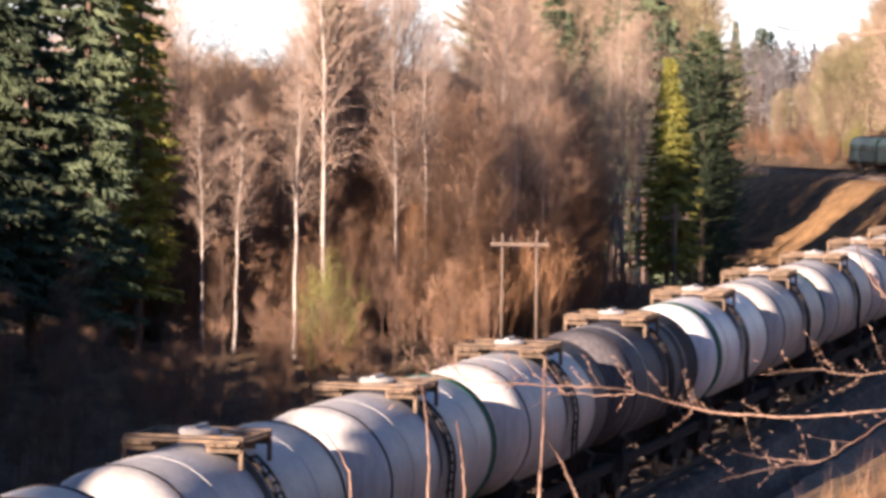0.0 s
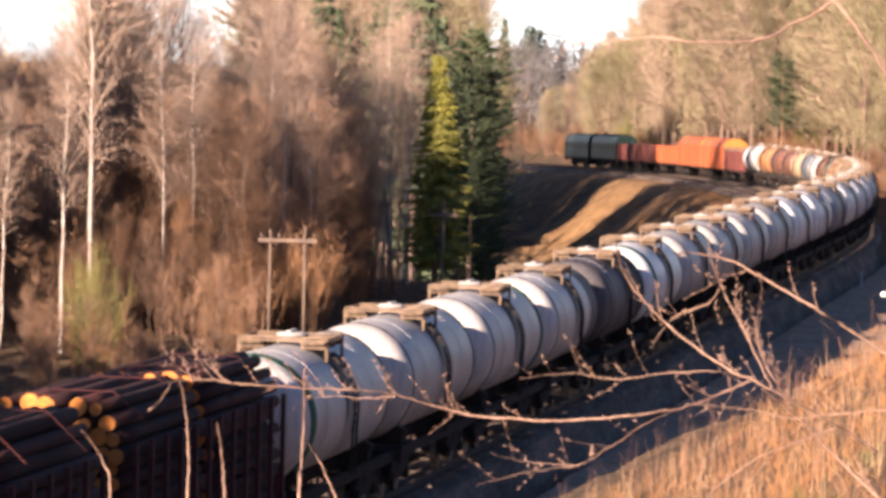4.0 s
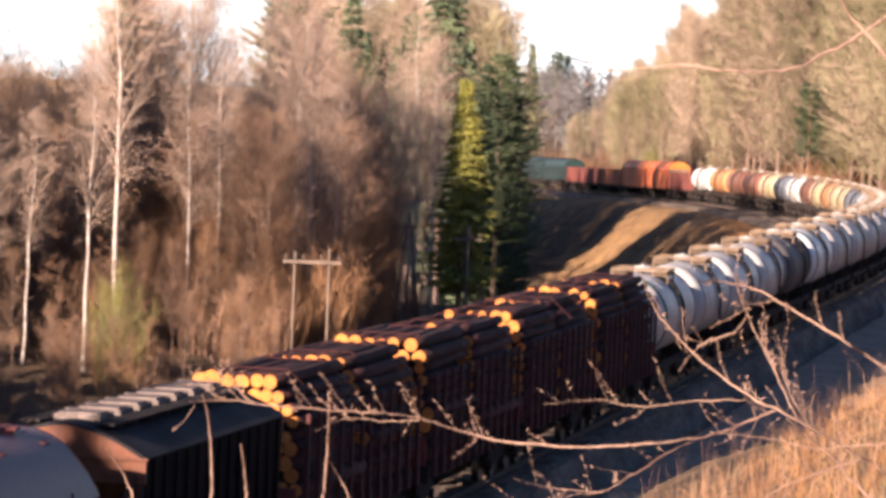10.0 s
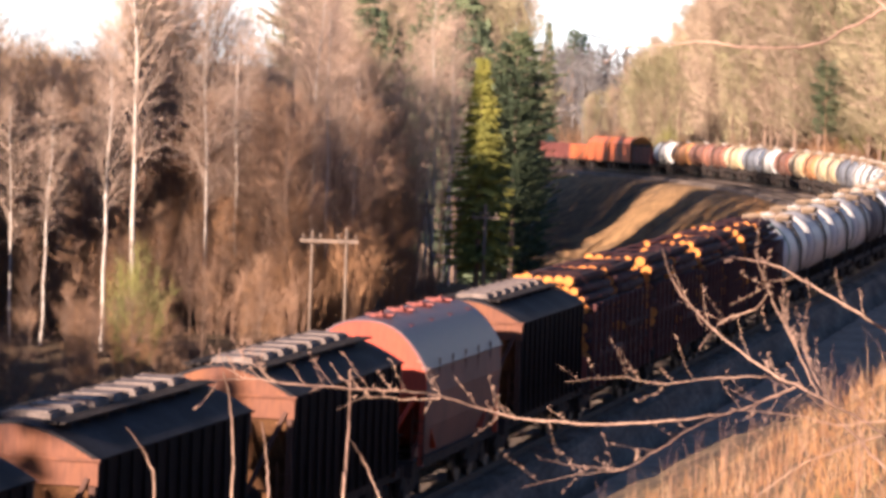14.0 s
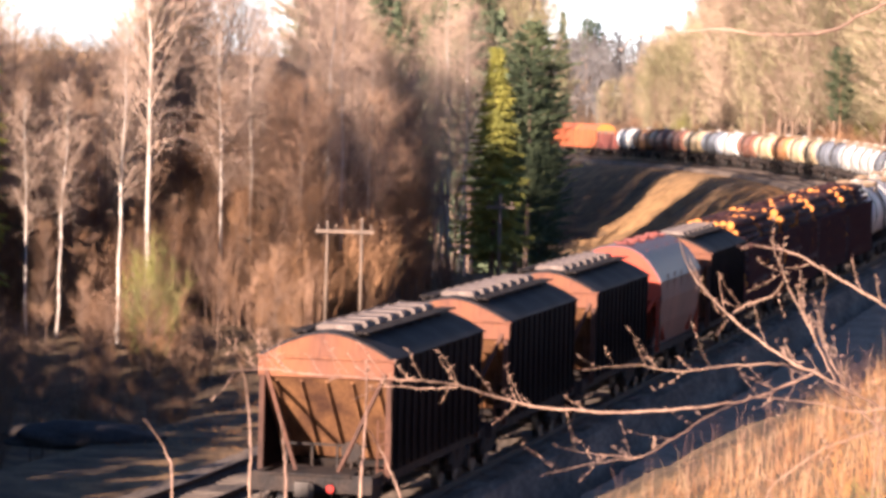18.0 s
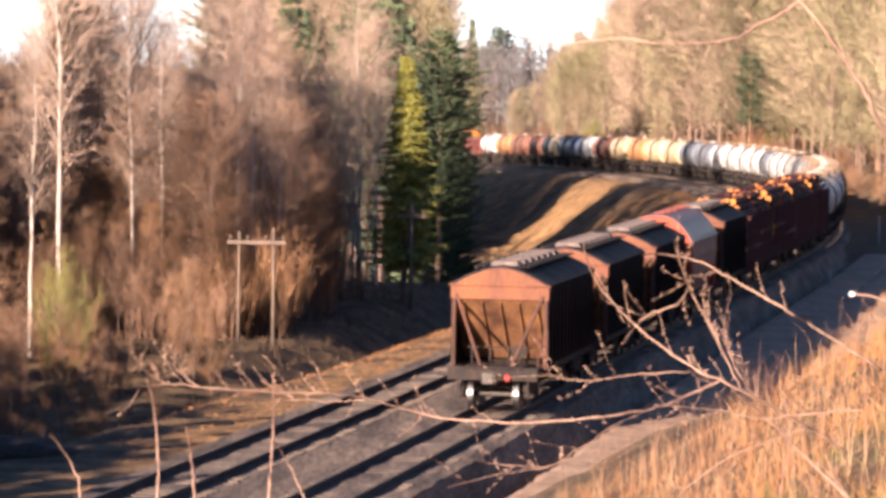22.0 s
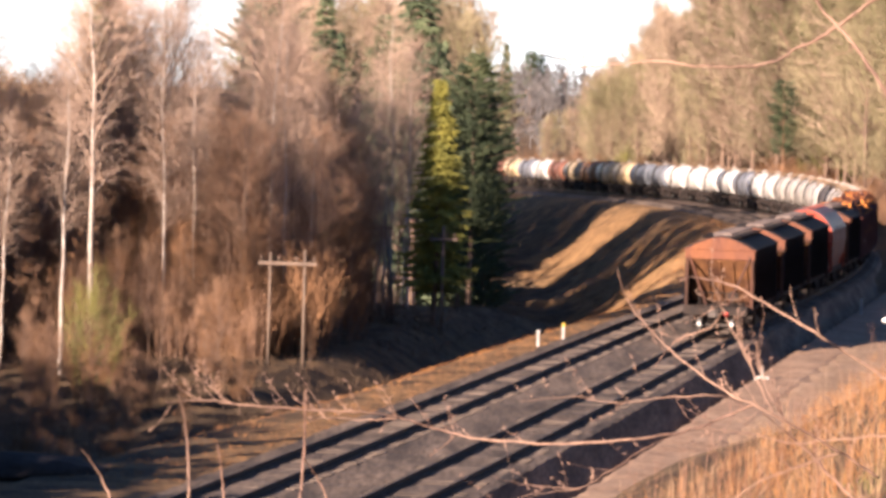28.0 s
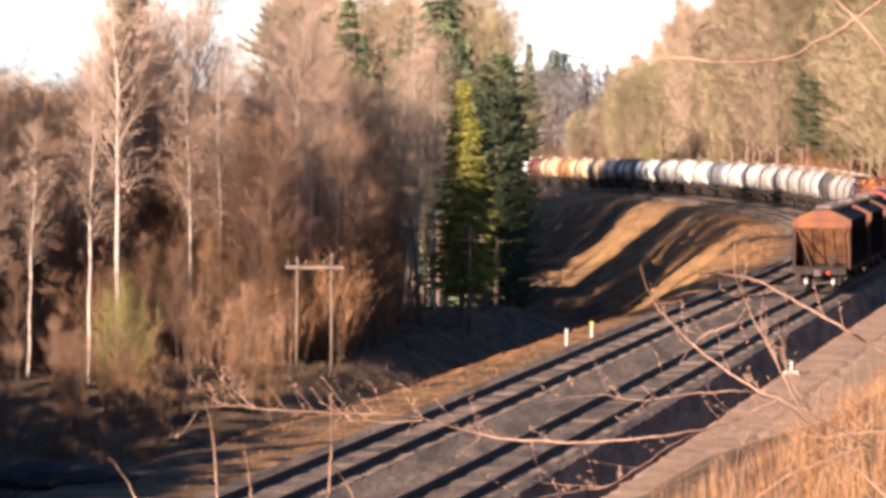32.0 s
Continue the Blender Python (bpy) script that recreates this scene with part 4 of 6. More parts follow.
HERE = Matrix.Identity(4)
h1 = hopper("brown covered hopper wagon with shade-dark sides, last of the train", M_hopdark, M_hop, M_hoproof)
couple(h1, 14.7), couple(copy_thing(h1, HERE), 14.7), couple(copy_thing(h1, HERE), 14.7)
def tail_disc(t, y):
    """The round red end-of-train disc on its bracket."""
    bm = bmesh.new()
    rod(bm, (0.5, y, 1.06), (0.5, y - 0.05, 1.06), 0.09, n=16)
    disc = part("tail_disc", bm, M_lamp, t, "round red end-of-train disc")
    bm = bmesh.new()
    box(bm, (0.5, y + 0.05, 1.06), (0.05, 0.1, 0.3))
    part("bracket", bm, M_under, disc)


tail_disc(h1, -7.35 + 0.6 - 0.13)
TRAIN[1][0]["label"] = TRAIN[2][0]["label"] = "brown covered hopper wagon with roof hatches and shade-dark sides"
couple(hopper("red covered hopper wagon with a high vaulted roof", M_redside, M_redhop, M_redroof, 12.6, True, 1.25), 12.6)
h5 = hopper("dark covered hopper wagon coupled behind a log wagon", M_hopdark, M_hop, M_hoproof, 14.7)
couple(h5, 14.7)
LOGS = [log_mesh(6.36 + 0.1 * (i % 3), (0.14, 0.16, 0.175, 0.195, 0.15)[i % 5], i) for i in range(8)]
for i in range(4):
    couple(log_wagon("flat wagon stacked with dark pine logs between stakes", 14.6, LOGS, 40 + i), 14.6)
kinds = {
    "p": tank("pale grey tank wagon with a timber platform round its hatch", M_tank),
    "g": tank("pale grey tank wagon with a dark green band", M_tank, band=M_green),
    "b": tank("black tank wagon streaked with oil", M_black, stain=False),
    "c": tank("cream tank wagon with a platform on top", M_cream),
    "o": tank("orange tank wagon with a platform on top", M_orange),
    "r": tank("rust-red tank wagon with a platform on top", M_rust),
    "w": tank("white tank wagon with a platform on top", M_white),
    "q": tank("pale grey tank wagon with a green band behind the logs", M_tank, band=M_green, band_at=(-4.15, 0.6)),
    "e": tank("pale tank wagon with the front of its barrel blackened", M_tank, middle=M_soot, dark=(3.55, 1.9)),
    "d": tank("sooty dark tank wagon with a black front end", M_soot, middle=M_black, dark=(3.2, 2.5)),
    "k": tank("pale tank wagon with green and white end bands", M_white, band=M_green, band_at=(-4.05, 0.8), second_band=M_white),
    "s": tank("slate-grey tank wagon with a platform on top", M_slate),
}
used = set()
for k in "qpgedkgpppwwswwwwssccocrwscrrow":
    couple(kinds[k] if k not in used else copy_thing(kinds[k], HERE), 12.02)
    used.add(k)
couple(gondola("maroon open wagon with ribbed sides", M_gond), 13.92)
ob = timber_box_wagon("orange covered wagon loaded with timber", 16.5)
couple(ob, 16.5), couple(copy_thing(ob, HERE), 16.5)
couple(gondola("orange-red open wagon with ribbed sides", M_box, 14.7), 14.7)
dk = gondola("dark open wagon near the locomotive", M_gond, 13.2)
couple(dk, 13.2), couple(copy_thing(dk, HERE), 13.2)
lo = loco("dark green diesel locomotive section at the train's head")
couple(lo, 19.4), couple(copy_thing(lo, HERE), 19.4)

SPEED = 9.411
TAIL_AT = 59.83 - 16.5 * SPEED - 1.9   # the tail coupler's place on the line at the start


def motions():
    ahead = 0.0
    for thing, length in TRAIN:
        rows = []
        for i in range(33):
            s = TAIL_AT + ahead + length / 2 + SPEED * i
            a, b = on_line(s - length * 0.33), on_line(s + length * 0.33)
            turn = math.degrees(math.atan2(-(b[0] - a[0]), b[1] - a[1]))
            tilt = math.degrees(math.atan2(b[2] - a[2], length * 0.66))
            rows.append((float(i), pose((a[0] + b[0]) / 2, (a[1] + b[1]) / 2, (a[2] + b[2]) / 2, tilt, 0, turn)))
        walk(thing, rows)
        ahead += length


# ---- trees ----
def bare_tree(name, label, h, bark, twig, seed, start=0.35, spread=0.24, limbs=30, per=11, fine=5, thick=0.13, droop=0.0, group="bare trees of the wood", r1=0.0085, r2=0.005):
    """A leafless tree: leaning trunk, rising limbs, branchlets and fine twigs."""
    rnd = random.Random(seed)
    t = empty(name, label, "tree", group)
    v, f = [], []
    lean = Vector((rnd.uniform(-0.4, 0.4), rnd.uniform(-0.4, 0.4), 0))
    trunk = [Vector((0, 0, 0)) + lean * (k / 8) ** 1.5 + Vector((rnd.uniform(-0.1, 0.1), rnd.uniform(-0.1, 0.1), h * k / 8 - (0.4 if k == 0 else 0))) for k in range(9)]
    tube(v, f, trunk, [thick * (1.0 - 0.93 * k / 8) + 0.012 for k in range(9)], 7)
    tr = smooth(link("trunk", raw("trunk", v, f), bark, t))

    def along(q):
        k = min(int(q * 8), 7)
        return trunk[k].lerp(trunk[k + 1], q * 8 - k)
    v, f, lv, lf = [], [], [], []
    for i in range(limbs):
        q = start + (0.98 - start) * (i + rnd.random()) / limbs
        p = along(q)
        reach = h * spread * min(1.0, (1.03 - q) * 2.4) ** 0.75 * rnd.uniform(0.55, 1.15) * (0.5 + 0.5 * min(1.0, (q - start) / 0.25))
        a = rnd.uniform(0, 2 * math.pi)
        up = rnd.uniform(0.7, 2.0)
        d = Vector((math.cos(a), math.sin(a), up)).normalized()
        mid = p + d * reach * 0.5 + Vector((0, 0, rnd.uniform(-0.1, 0.2)))
        end = p + d * reach + Vector((0, 0, rnd.uniform(0.0, 0.5) - droop * reach * 0.4))
        tube(lv, lf, [p, mid, end], [thick * 0.34 * (1.1 - q) + 0.014, thick * 0.2 * (1.1 - q) + 0.01, 0.007], 4)
        for j in range(per):
            w = 0.25 + 0.75 * (j + rnd.random()) / per
            b = p.lerp(mid, w * 2) if w < 0.5 else mid.lerp(end, w * 2 - 1)
            dd = (d * 0.5 + Vector((rnd.uniform(-1, 1), rnd.uniform(-1, 1), rnd.uniform(-0.45, 0.9) - droop))).normalized()
            ln = rnd.uniform(0.6, 1.75) * (h / 17)
            e = b + dd * ln
            spike(v, f, b, e, r1)
            for _ in range(fine):
                g = b.lerp(e, rnd.uniform(0.15, 0.95))
                de = (dd + Vector((rnd.uniform(-1, 1), rnd.uniform(-1, 1), rnd.uniform(-0.5, 0.8) - droop))).normalized()
                spike(v, f, g, g + de * rnd.uniform(0.3, 1.0), r2)
    k = len(lv)
    me = raw("crown", lv + v, lf + [tuple(i + k for i in p) for p in f])
    link("crown", me, [M_limb if bark is M_birch else bark, twig], t, "bare limbs and fine twigs")
    me.polygons.foreach_set("material_index", [0] * len(lf) + [1] * len(f))
    return t


def conifer(name, label, h, needles, bark, seed, wide=0.17, start=0.12, dense=1.0, pine=False):
    rnd = random.Random(seed)
    t = empty(name, label, "tree", "conifers of the wood")
    v, f = [], []
    trunk = [Vector((rnd.uniform(-0.05, 0.05), rnd.uniform(-0.05, 0.05), h * k / 7 - (0.4 if k == 0 else 0))) for k in range(8)]
    tube(v, f, trunk, [0.19 * (1 - 0.95 * k / 7) + 0.012 for k in range(8)], 8)
    smooth(link("trunk", raw("trunk", v, f), bark, t))
    v, f = [], []
    whorls = int(h * 2.6 * dense)
    for i in range(whorls):
        q = start + (0.995 - start) * (i + rnd.random() * 0.7) / whorls
        top = 1 - (q - start) / (1 - start)
        R = h * wide * (top ** 0.75 if not pine else min(1.0, 1.9 * top ** 0.5) * rnd.uniform(0.45, 1.0)) * rnd.uniform(0.75, 1.15) + 0.12
        for k in range(rnd.randint(5, 8)):
            a = rnd.uniform(0, 2 * math.pi)
            sag = rnd.uniform(-0.42, -0.1) if not pine else rnd.uniform(-0.05, 0.5)
            out = Vector((math.cos(a), math.sin(a), sag)).normalized()
            p = Vector((0, 0, h * q))
            ln = R * rnd.uniform(0.6, 1.1)
            tip = p + out * ln + Vector((0, 0, 0.12 * ln))
            spike(v, f, p, tip, 0.03)
            side = out.cross(Vector((0, 0, 1))).normalized()
            m = max(3, int(ln * (7.5 if not pine else 6)))
            for j in range(m):
                w = (0.2 if not pine else 0.45) + (0.8 if not pine else 0.6) * (j + rnd.random()) / m
                b = p.lerp(tip, min(w, 1.0))
                for sg in (-1, 1):
                    size = rnd.uniform(0.25, 0.5) * (1.2 - 0.5 * w) * (0.75 + 0.03 * h)
                    dirn = (out * rnd.uniform(0.4, 0.9) + side * sg * rnd.uniform(0.4, 1.0) + Vector((0, 0, rnd.uniform(-0.65, 0.12) if not pine else rnd.uniform(-0.2, 0.6)))).normalized()
                    spike(v, f, b, b + dirn * size, size * 0.16)
    link("crown", raw("crown", v, f), needles, t, "dense needles on drooping boughs" if not pine else "dark needle clumps")
    return t


def thicket(name, label, h, twig, seed, stems=34, wide=1.6, fine=26):
    """A many-stemmed leafless bush."""
    rnd = random.Random(seed)
    v, f, sv, sf = [], [], [], []
    for i in range(stems):
        a, out = rnd.uniform(0, 2 * math.pi), rnd.uniform(0.0, 1.0)
        p = Vector((math.cos(a), math.sin(a), 0)) * rnd.uniform(0, wide * 0.45) + Vector((0, 0, -0.3))
        top = Vector((math.cos(a) * wide * out, math.sin(a) * wide * out, h * rnd.uniform(0.55, 1.0) * (1.05 - 0.4 * out)))
        mid = p.lerp(top, 0.5) + Vector((rnd.uniform(-0.15, 0.15), rnd.uniform(-0.15, 0.15), 0.2))
        tube(sv, sf, [p, mid, top], [0.025, 0.016, 0.006], 4)
        for j in range(fine):
            w = 0.2 + 0.8 * rnd.random()
            b = p.lerp(mid, w * 2) if w < 0.5 else mid.lerp(top, w * 2 - 1)
            d = Vector((rnd.uniform(-1, 1), rnd.uniform(-1, 1), rnd.uniform(0.1, 1.6))).normalized()
            e = b + d * rnd.uniform(0.3, 0.9)
            spike(v, f, b, e, 0.009)
            for _ in range(2):
                g = b.lerp(e, rnd.random())
                spike(v, f, g, g + (d + Vector((rnd.uniform(-1, 1), rnd.uniform(-1, 1), rnd.uniform(-0.2, 0.8)))).normalized() * rnd.uniform(0.15, 0.45), 0.006)
    t = empty(name, label, "bush", "bushes at the wood's edge")
    link("stem_clump", raw("stem_clump", sv, sf), twig, t)
    link("twig_clump", raw("twig_clump", v, f), twig, t, "fine leafless twigs")
    return t


WOOD = random.Random(21)
KIND = {
    "birch": [bare_tree("birch", "tall bare birch with a white trunk", 18.5, M_birch, M_twig, 1, 0.36, 0.2, 36, 12, 8, 0.11, 0.15),
              bare_tree("birch", "slender bare birch with a pale trunk", 17.0, M_birch, M_twig, 2, 0.42, 0.18, 32, 12, 6, 0.11, 0.2)],
    "alder": [bare_tree("alder", "bare brown alder with a dense twiggy crown", 16.5, M_brown, M_twig, 3, 0.17, 0.30, 42, 12, 6, 0.11),
              bare_tree("alder", "bare grey-brown alder in the wood", 15.0, M_brown, M_pale, 4, 0.14, 0.32, 42, 12, 6, 0.10),
              bare_tree("aspen", "bare aspen with straw-coloured twigs", 17.5, M_brown, M_twig2, 5, 0.2, 0.28, 42, 12, 6, 0.11)],
    "sapling": [bare_tree("sapling", "thin leafless young tree among bushes", 8.5, M_brown, M_scrub2, 12, 0.15, 0.2, 30, 9, 5, 0.04, 0.0, "saplings of the wood", 0.007, 0.0045),
                bare_tree("sapling", "thin leafless young alder among bushes", 7.0, M_brown, M_scrub, 13, 0.12, 0.24, 30, 9, 5, 0.04, 0.0, "saplings of the wood", 0.007, 0.0045)],
    "bank": [bare_tree("aspen", "bare aspen on the bank beyond the line", 16.0, M_brown, M_bank, 14, 0.07, 0.30, 44, 12, 7, 0.11, 0.0, "trees on the far bank", 0.021, 0.014),
             bare_tree("willow", "bare brown willow on the wooded bank", 14.5, M_brown, M_olive, 15, 0.06, 0.34, 44, 12, 7, 0.11, 0.0, "trees on the far bank", 0.021, 0.014)],
    "bankbirch": [bare_tree("birch", "pale-trunked bare birch on the far bank", 17.0, M_birch, M_bank, 16, 0.38, 0.2, 34, 10, 5, 0.12, 0.1, "trees on the far bank", 0.02, 0.013)],
    "spruce": [conifer("spruce", "bright green spruce with drooping boughs", 14.5, M_needle, M_brown, 6, 0.175, 0.16, 2.1),
               conifer("spruce", "dark green spruce in the wood", 18.0, M_needle2, M_brown, 7, 0.125, 0.1, 1.6),
               conifer("spruce", "broad old spruce behind the bare trees", 18.0, M_needle2, M_brown, 27, 0.165, 0.06, 1.6),
               conifer("spruce", "tall slender green spruce at the wood's edge", 20.0, M_needle, M_brown, 17, 0.10, 0.12, 1.2),
               conifer("spruce", "slim dark spruce behind the birches", 18.0, M_needle2, M_brown, 29, 0.06, 0.3, 1.4)],
    "pine": [conifer("pine", "tall pine with an orange trunk and dark crown", 18.0, M_needle2, M_pinebark, 8, 0.17, 0.42, 1.0, True),
             conifer("pine", "broad dark pine with a domed crown", 18.0, M_needle2, M_brown, 28, 0.18, 0.3, 1.7, True)],
    "bush": [thicket("bush", "leafless orange-brown bush at the wood's edge", 4.6, M_scrub, 9, 28, 2.0, 30), thicket("bush", "leafless red-brown willow bush in the hollow", 3.4, M_scrub2, 10, 26, 2.0, 30)],
    "green": [thicket("bush", "willow bush with greenish catkins", 5.0, M_bush, 11, 44, 1.8, 34)],
}
FRESH = set()


def plant(kind, i, x, y, size=1.0, turn=None):
    """A tree of a kind on the ground at x, y."""
    ob = KIND[kind][i % len(KIND[kind])]
    m = pose(x, y, ground_at(x, y), 0, 0, WOOD.uniform(0, 360) if turn is None else turn) @ Matrix.Diagonal((size, size, size, 1))
    if ob.name not in FRESH:
        FRESH.add(ob.name)
        ob.matrix_basis = m
        return ob
    return copy_thing(ob, m)


def polar(az, d):
    return d * math.sin(radians(az)), d * math.cos(radians(az))


def tall(az):
    """How high the wood reaches along a bearing."""
    return float(np.interp(az, (-11.5, -7.9, -7.4, -5.7, -5.3, -4.0, -3.7, -3.4, -2.6, -2.3, -1.8, -1.4, -1.0), (18.5, 18.0, 14.2, 14.2, 18.6, 18.4, 16.4, 18.3, 18.4, 17.0, 15.5, 12.0, 9.0)))


def front(az):
    """Where the wood begins along a bearing."""
    return float(np.interp(az, (-11, -9.0, -5.5, -4.0, -2.5, -1.6, -1.2, -0.5), (176, 177, 180.5, 181.5, 183, 190, 204, 216)))


RAY = Vector((math.sin(radians(SUN_TURN)), math.cos(radians(SUN_TURN))))
FALL = math.tan(radians(SUN_UP))


def clear_of_line(x, y, h, edge=-11.5):
    """Whether the shadow of a tree of height h leaves the sunny stretch of the tracks and the bench free."""
    d = np.arange(4.0, h / FALL + 6, 3.0)
    s, l = to_line(x + RAY.x * d, y + RAY.y * d)
    high = ground_at(x, y) + h - FALL * d > -0.8
    return not bool(np.any(high & (((s > 104) & (l > -5.5) & (l < 2)) | ((s > 126) & (l > edge) & (l <= -5.5)) | ((s > 99) & (l >= 4) & (l < 10)))))


def sunny_curve(x, y, h):
    """Whether a tree's shadow leaves the sunny part of the curve free."""
    d = np.arange(4.0, h / FALL + 6, 3.0)
    s, l = to_line(x + RAY.x * d, y + RAY.y * d)
    high = ground_at(x, y) + h - FALL * d > np.interp(s, LINE_S, _z) + 1.0
    return not bool(np.any(high & (s < 488) & (l > -3.0) & (l < 3.0)))


def beside_ray(x, y, px, py):
    """Metres that a place lies beside the sun's ray to p, and metres before p."""
    dx, dy = px - x, py - y
    return abs(dx * RAY.y - dy * RAY.x), dx * RAY.x + dy * RAY.y


# trees that stand out, by bearing from the camera and distance
for kind, i, az, d, size in (
        ("birch", 0, -5.34, 171, 1.05), ("birch", 1, -5.75, 167, 0.78), ("birch", 0, -2.85, 184, 0.93), ("birch", 1, -4.3, 177, 0.95), ("birch", 1, -3.9, 181, 0.95), ("birch", 1, -6.6, 168, 0.78), ("birch", 1, -2.3, 188, 0.9), ("birch", 1, -7.05, 168, 0.75),
        # the dark spruces at the wood's end carry their shade in the needle colour
        ("spruce", 0, -0.47, 205, 0.87), ("spruce", 1, -8.72, 166, 1.22), ("spruce", 3, -7.98, 169, 1.05), ("spruce", 1, -9.5, 166, 1.25), ("spruce", 1, -10.1, 164, 1.2), ("spruce", 1, -8.35, 175, 1.2),
        ("pine", 1, 0.02, 232, 0.86), ("pine", 1, -0.14, 238, 0.84), ("pine", 1, 0.2, 242, 0.8),
        ("pine", 0, -2.75, 258, 1.17), ("pine", 0, -2.95, 262, 1.17),
        ("green", 0, -5.3, 163, 1.0), ("pine", 0, 0.8, 980, 0.75), ("pine", 0, 0.92, 985, 0.7)):
    plant(kind, i, *polar(az, d), size)
# trees placed by the elevation of their tops: kind, which, bearing, distance, elevation, own height
for kind, i, az, d, up, own in (
        ("spruce", 2, -2.12, 226, 1.27, 18.0), ("spruce", 4, -1.29, 300, 1.05, 18.0), ("spruce", 4, -0.79, 296, 1.1, 18.0), ("birch", 1, -1.2, 212, 0.55, 17.0), ("birch", 0, -0.86, 217, 0.4, 18.5), ("alder", 0, -1.0, 222, 0.45, 16.5),
        ("birch", 0, -1.1, 214, 0.7, 18.5), ("birch", 1, -0.93, 222, 0.55, 17.0), ("alder", 0, -1.5, 236, 0.6, 16.5),
        ("spruce", 1, -5.17, 204, 1.5, 18.0), ("spruce", 1, 0.45, 700, 0.3, 18.0)):
    x, y = polar(az, d)
    plant(kind, i, x, y, (11.05 + d * math.tan(radians(up)) - ground_at(x, y)) / own)
# tall orange-brown bushes at the foot of the wood
for az0, az1, count in ((-6.1, -4.4, 11), (-3.2, -2.2, 6), (-8.2, -6.2, 6)):
    for n in range(count):
        az = WOOD.uniform(az0, az1)
        plant("bush", 0, *polar(az, front(az) - WOOD.uniform(-4, 5)), WOOD.uniform(0.8, 1.25))
# the wood beyond the hollow; a lane stays open towards the spruce
SPRUCE = polar(-0.47, 205)
for n in range(300):
    if n % 2:
        az = -8.1 + 6.7 * ((n * 7) % 300 + WOOD.uniform(0, 3)) / 302
        d = front(az) + WOOD.uniform(0, 18)
    else:
        az = WOOD.uniform(-11.5 if n % 6 == 0 else -8.0, -0.7)
        d = front(az) + WOOD.choice((WOOD.uniform(8, 45), WOOD.uniform(40, 90)))
    x, y = polar(az, d)
    k = WOOD.choices(("alder", "birch"), (7, 3))[0]
    size = tall(az) / 17.0 * WOOD.uniform(0.82, 1.06) * (0.84 if d > front(az) + 30 else 1.0)
    aside, before = beside_ray(x, y, *SPRUCE)
    aside2, before2 = beside_ray(x, y, 0.6, 230)
    if not (aside < 4.6 and 0 < before < 42) and not (aside2 < 2.4 and 0 < before2 < 50):
        plant(k, n, x, y, size)
for n in range(190):
    az, d = WOOD.uniform(-11.5, -1.2), WOOD.uniform(162, 215)
    if d > front(az) - 6 and abs(az + 2.64) > 0.4:
        plant("sapling", n, *polar(az, d), WOOD.uniform(0.6, 1.15))
for n in range(60):
    az = WOOD.uniform(-9.5, -2.0)
    if abs(az + 2.64) > 0.4:
        plant("sapling", n, *polar(az, front(az) + WOOD.uniform(-8, 4)), WOOD.uniform(0.75, 1.2))
for n in range(75):
    az = WOOD.uniform(-9.5, -2.4)
    plant("bush", n, *polar(az, front(az) - WOOD.uniform(-5, 8)), WOOD.uniform(0.7, 1.2))
for n in range(90):
    az, d = WOOD.uniform(-11.5, -0.6), WOOD.uniform(152, 205)
    x, y = polar(az, d)
    if to_line([x], [y])[1][0] < -17.5:
        plant("bush", n, x, y, WOOD.uniform(0.45, 0.75))
for n in range(46):
    az = WOOD.uniform(-3.6, -1.4)
    x, y = polar(az, front(az) + WOOD.uniform(-5, 5))
    aside, before = beside_ray(x, y, *SPRUCE)
    if abs(az + 2.64) > 0.3 and (aside > 3.2 or before > 36):
        plant("sapling", n, x, y, WOOD.uniform(0.8, 1.3))
# low brush between the verge and the wood
for n in range(240):
    az, d = WOOD.uniform(-11.5, -2.1), WOOD.uniform(112, 190)
    x, y = polar(az, d)
    if to_line([x], [y])[1][0] < -15 and d < front(az) and abs(az + 2.64) > 0.4:
        plant("sapling" if n % 8 else "bush", n, x, y, WOOD.uniform(0.3, 0.7) if n % 8 else WOOD.uniform(0.3, 0.5))
for n in range(44):
    az = WOOD.uniform(-2.7, -1.3)
    x, y = polar(az, WOOD.uniform(195, 216))
    aside, before = beside_ray(x, y, *SPRUCE)
    if aside > 4.2 or before < 0 or before > 42:
        plant("alder", n, x, y, WOOD.uniform(0.8, 1.0) * tall(az) / 17.0)


def shade_wood(name, label, places, mat, seed):
    """Conifers that stand close together, too many to count, in one mesh; each place: x, y, height."""
    rnd = random.Random(seed)
    v, f = [], []
    for x, y, h in places:
        root = Vector((x, y, ground_at(x, y)))
        spike(v, f, root - Vector((0, 0, 0.3)), root + Vector((0, 0, h)), 0.13, 5)
        levels = max(8, int(h * 1.5))
        for i in range(levels):
            q = 0.08 + 0.9 * (i + rnd.random()) / levels
            for _ in range(7):
                a, reach = rnd.uniform(0, 6.283), (0.3 + 0.16 * h * (1 - q)) * rnd.uniform(0.7, 1.15)
                p = root + Vector((0, 0, h * q))
                e = p + Vector((math.cos(a), math.sin(a), rnd.uniform(-0.4, 0.0))) * reach
                spike(v, f, p, e, 0.16 + 0.012 * h)
                for _ in range(2):
                    g = p.lerp(e, rnd.uniform(0.3, 0.9))
                    spike(v, f, g, g + Vector((rnd.uniform(-1, 1), rnd.uniform(-1, 1), rnd.uniform(-0.6, 0.1))) * 0.5, 0.1)
    return tagged(link(name, raw(name, v, f), mat), label, "woods", kind="stuff")


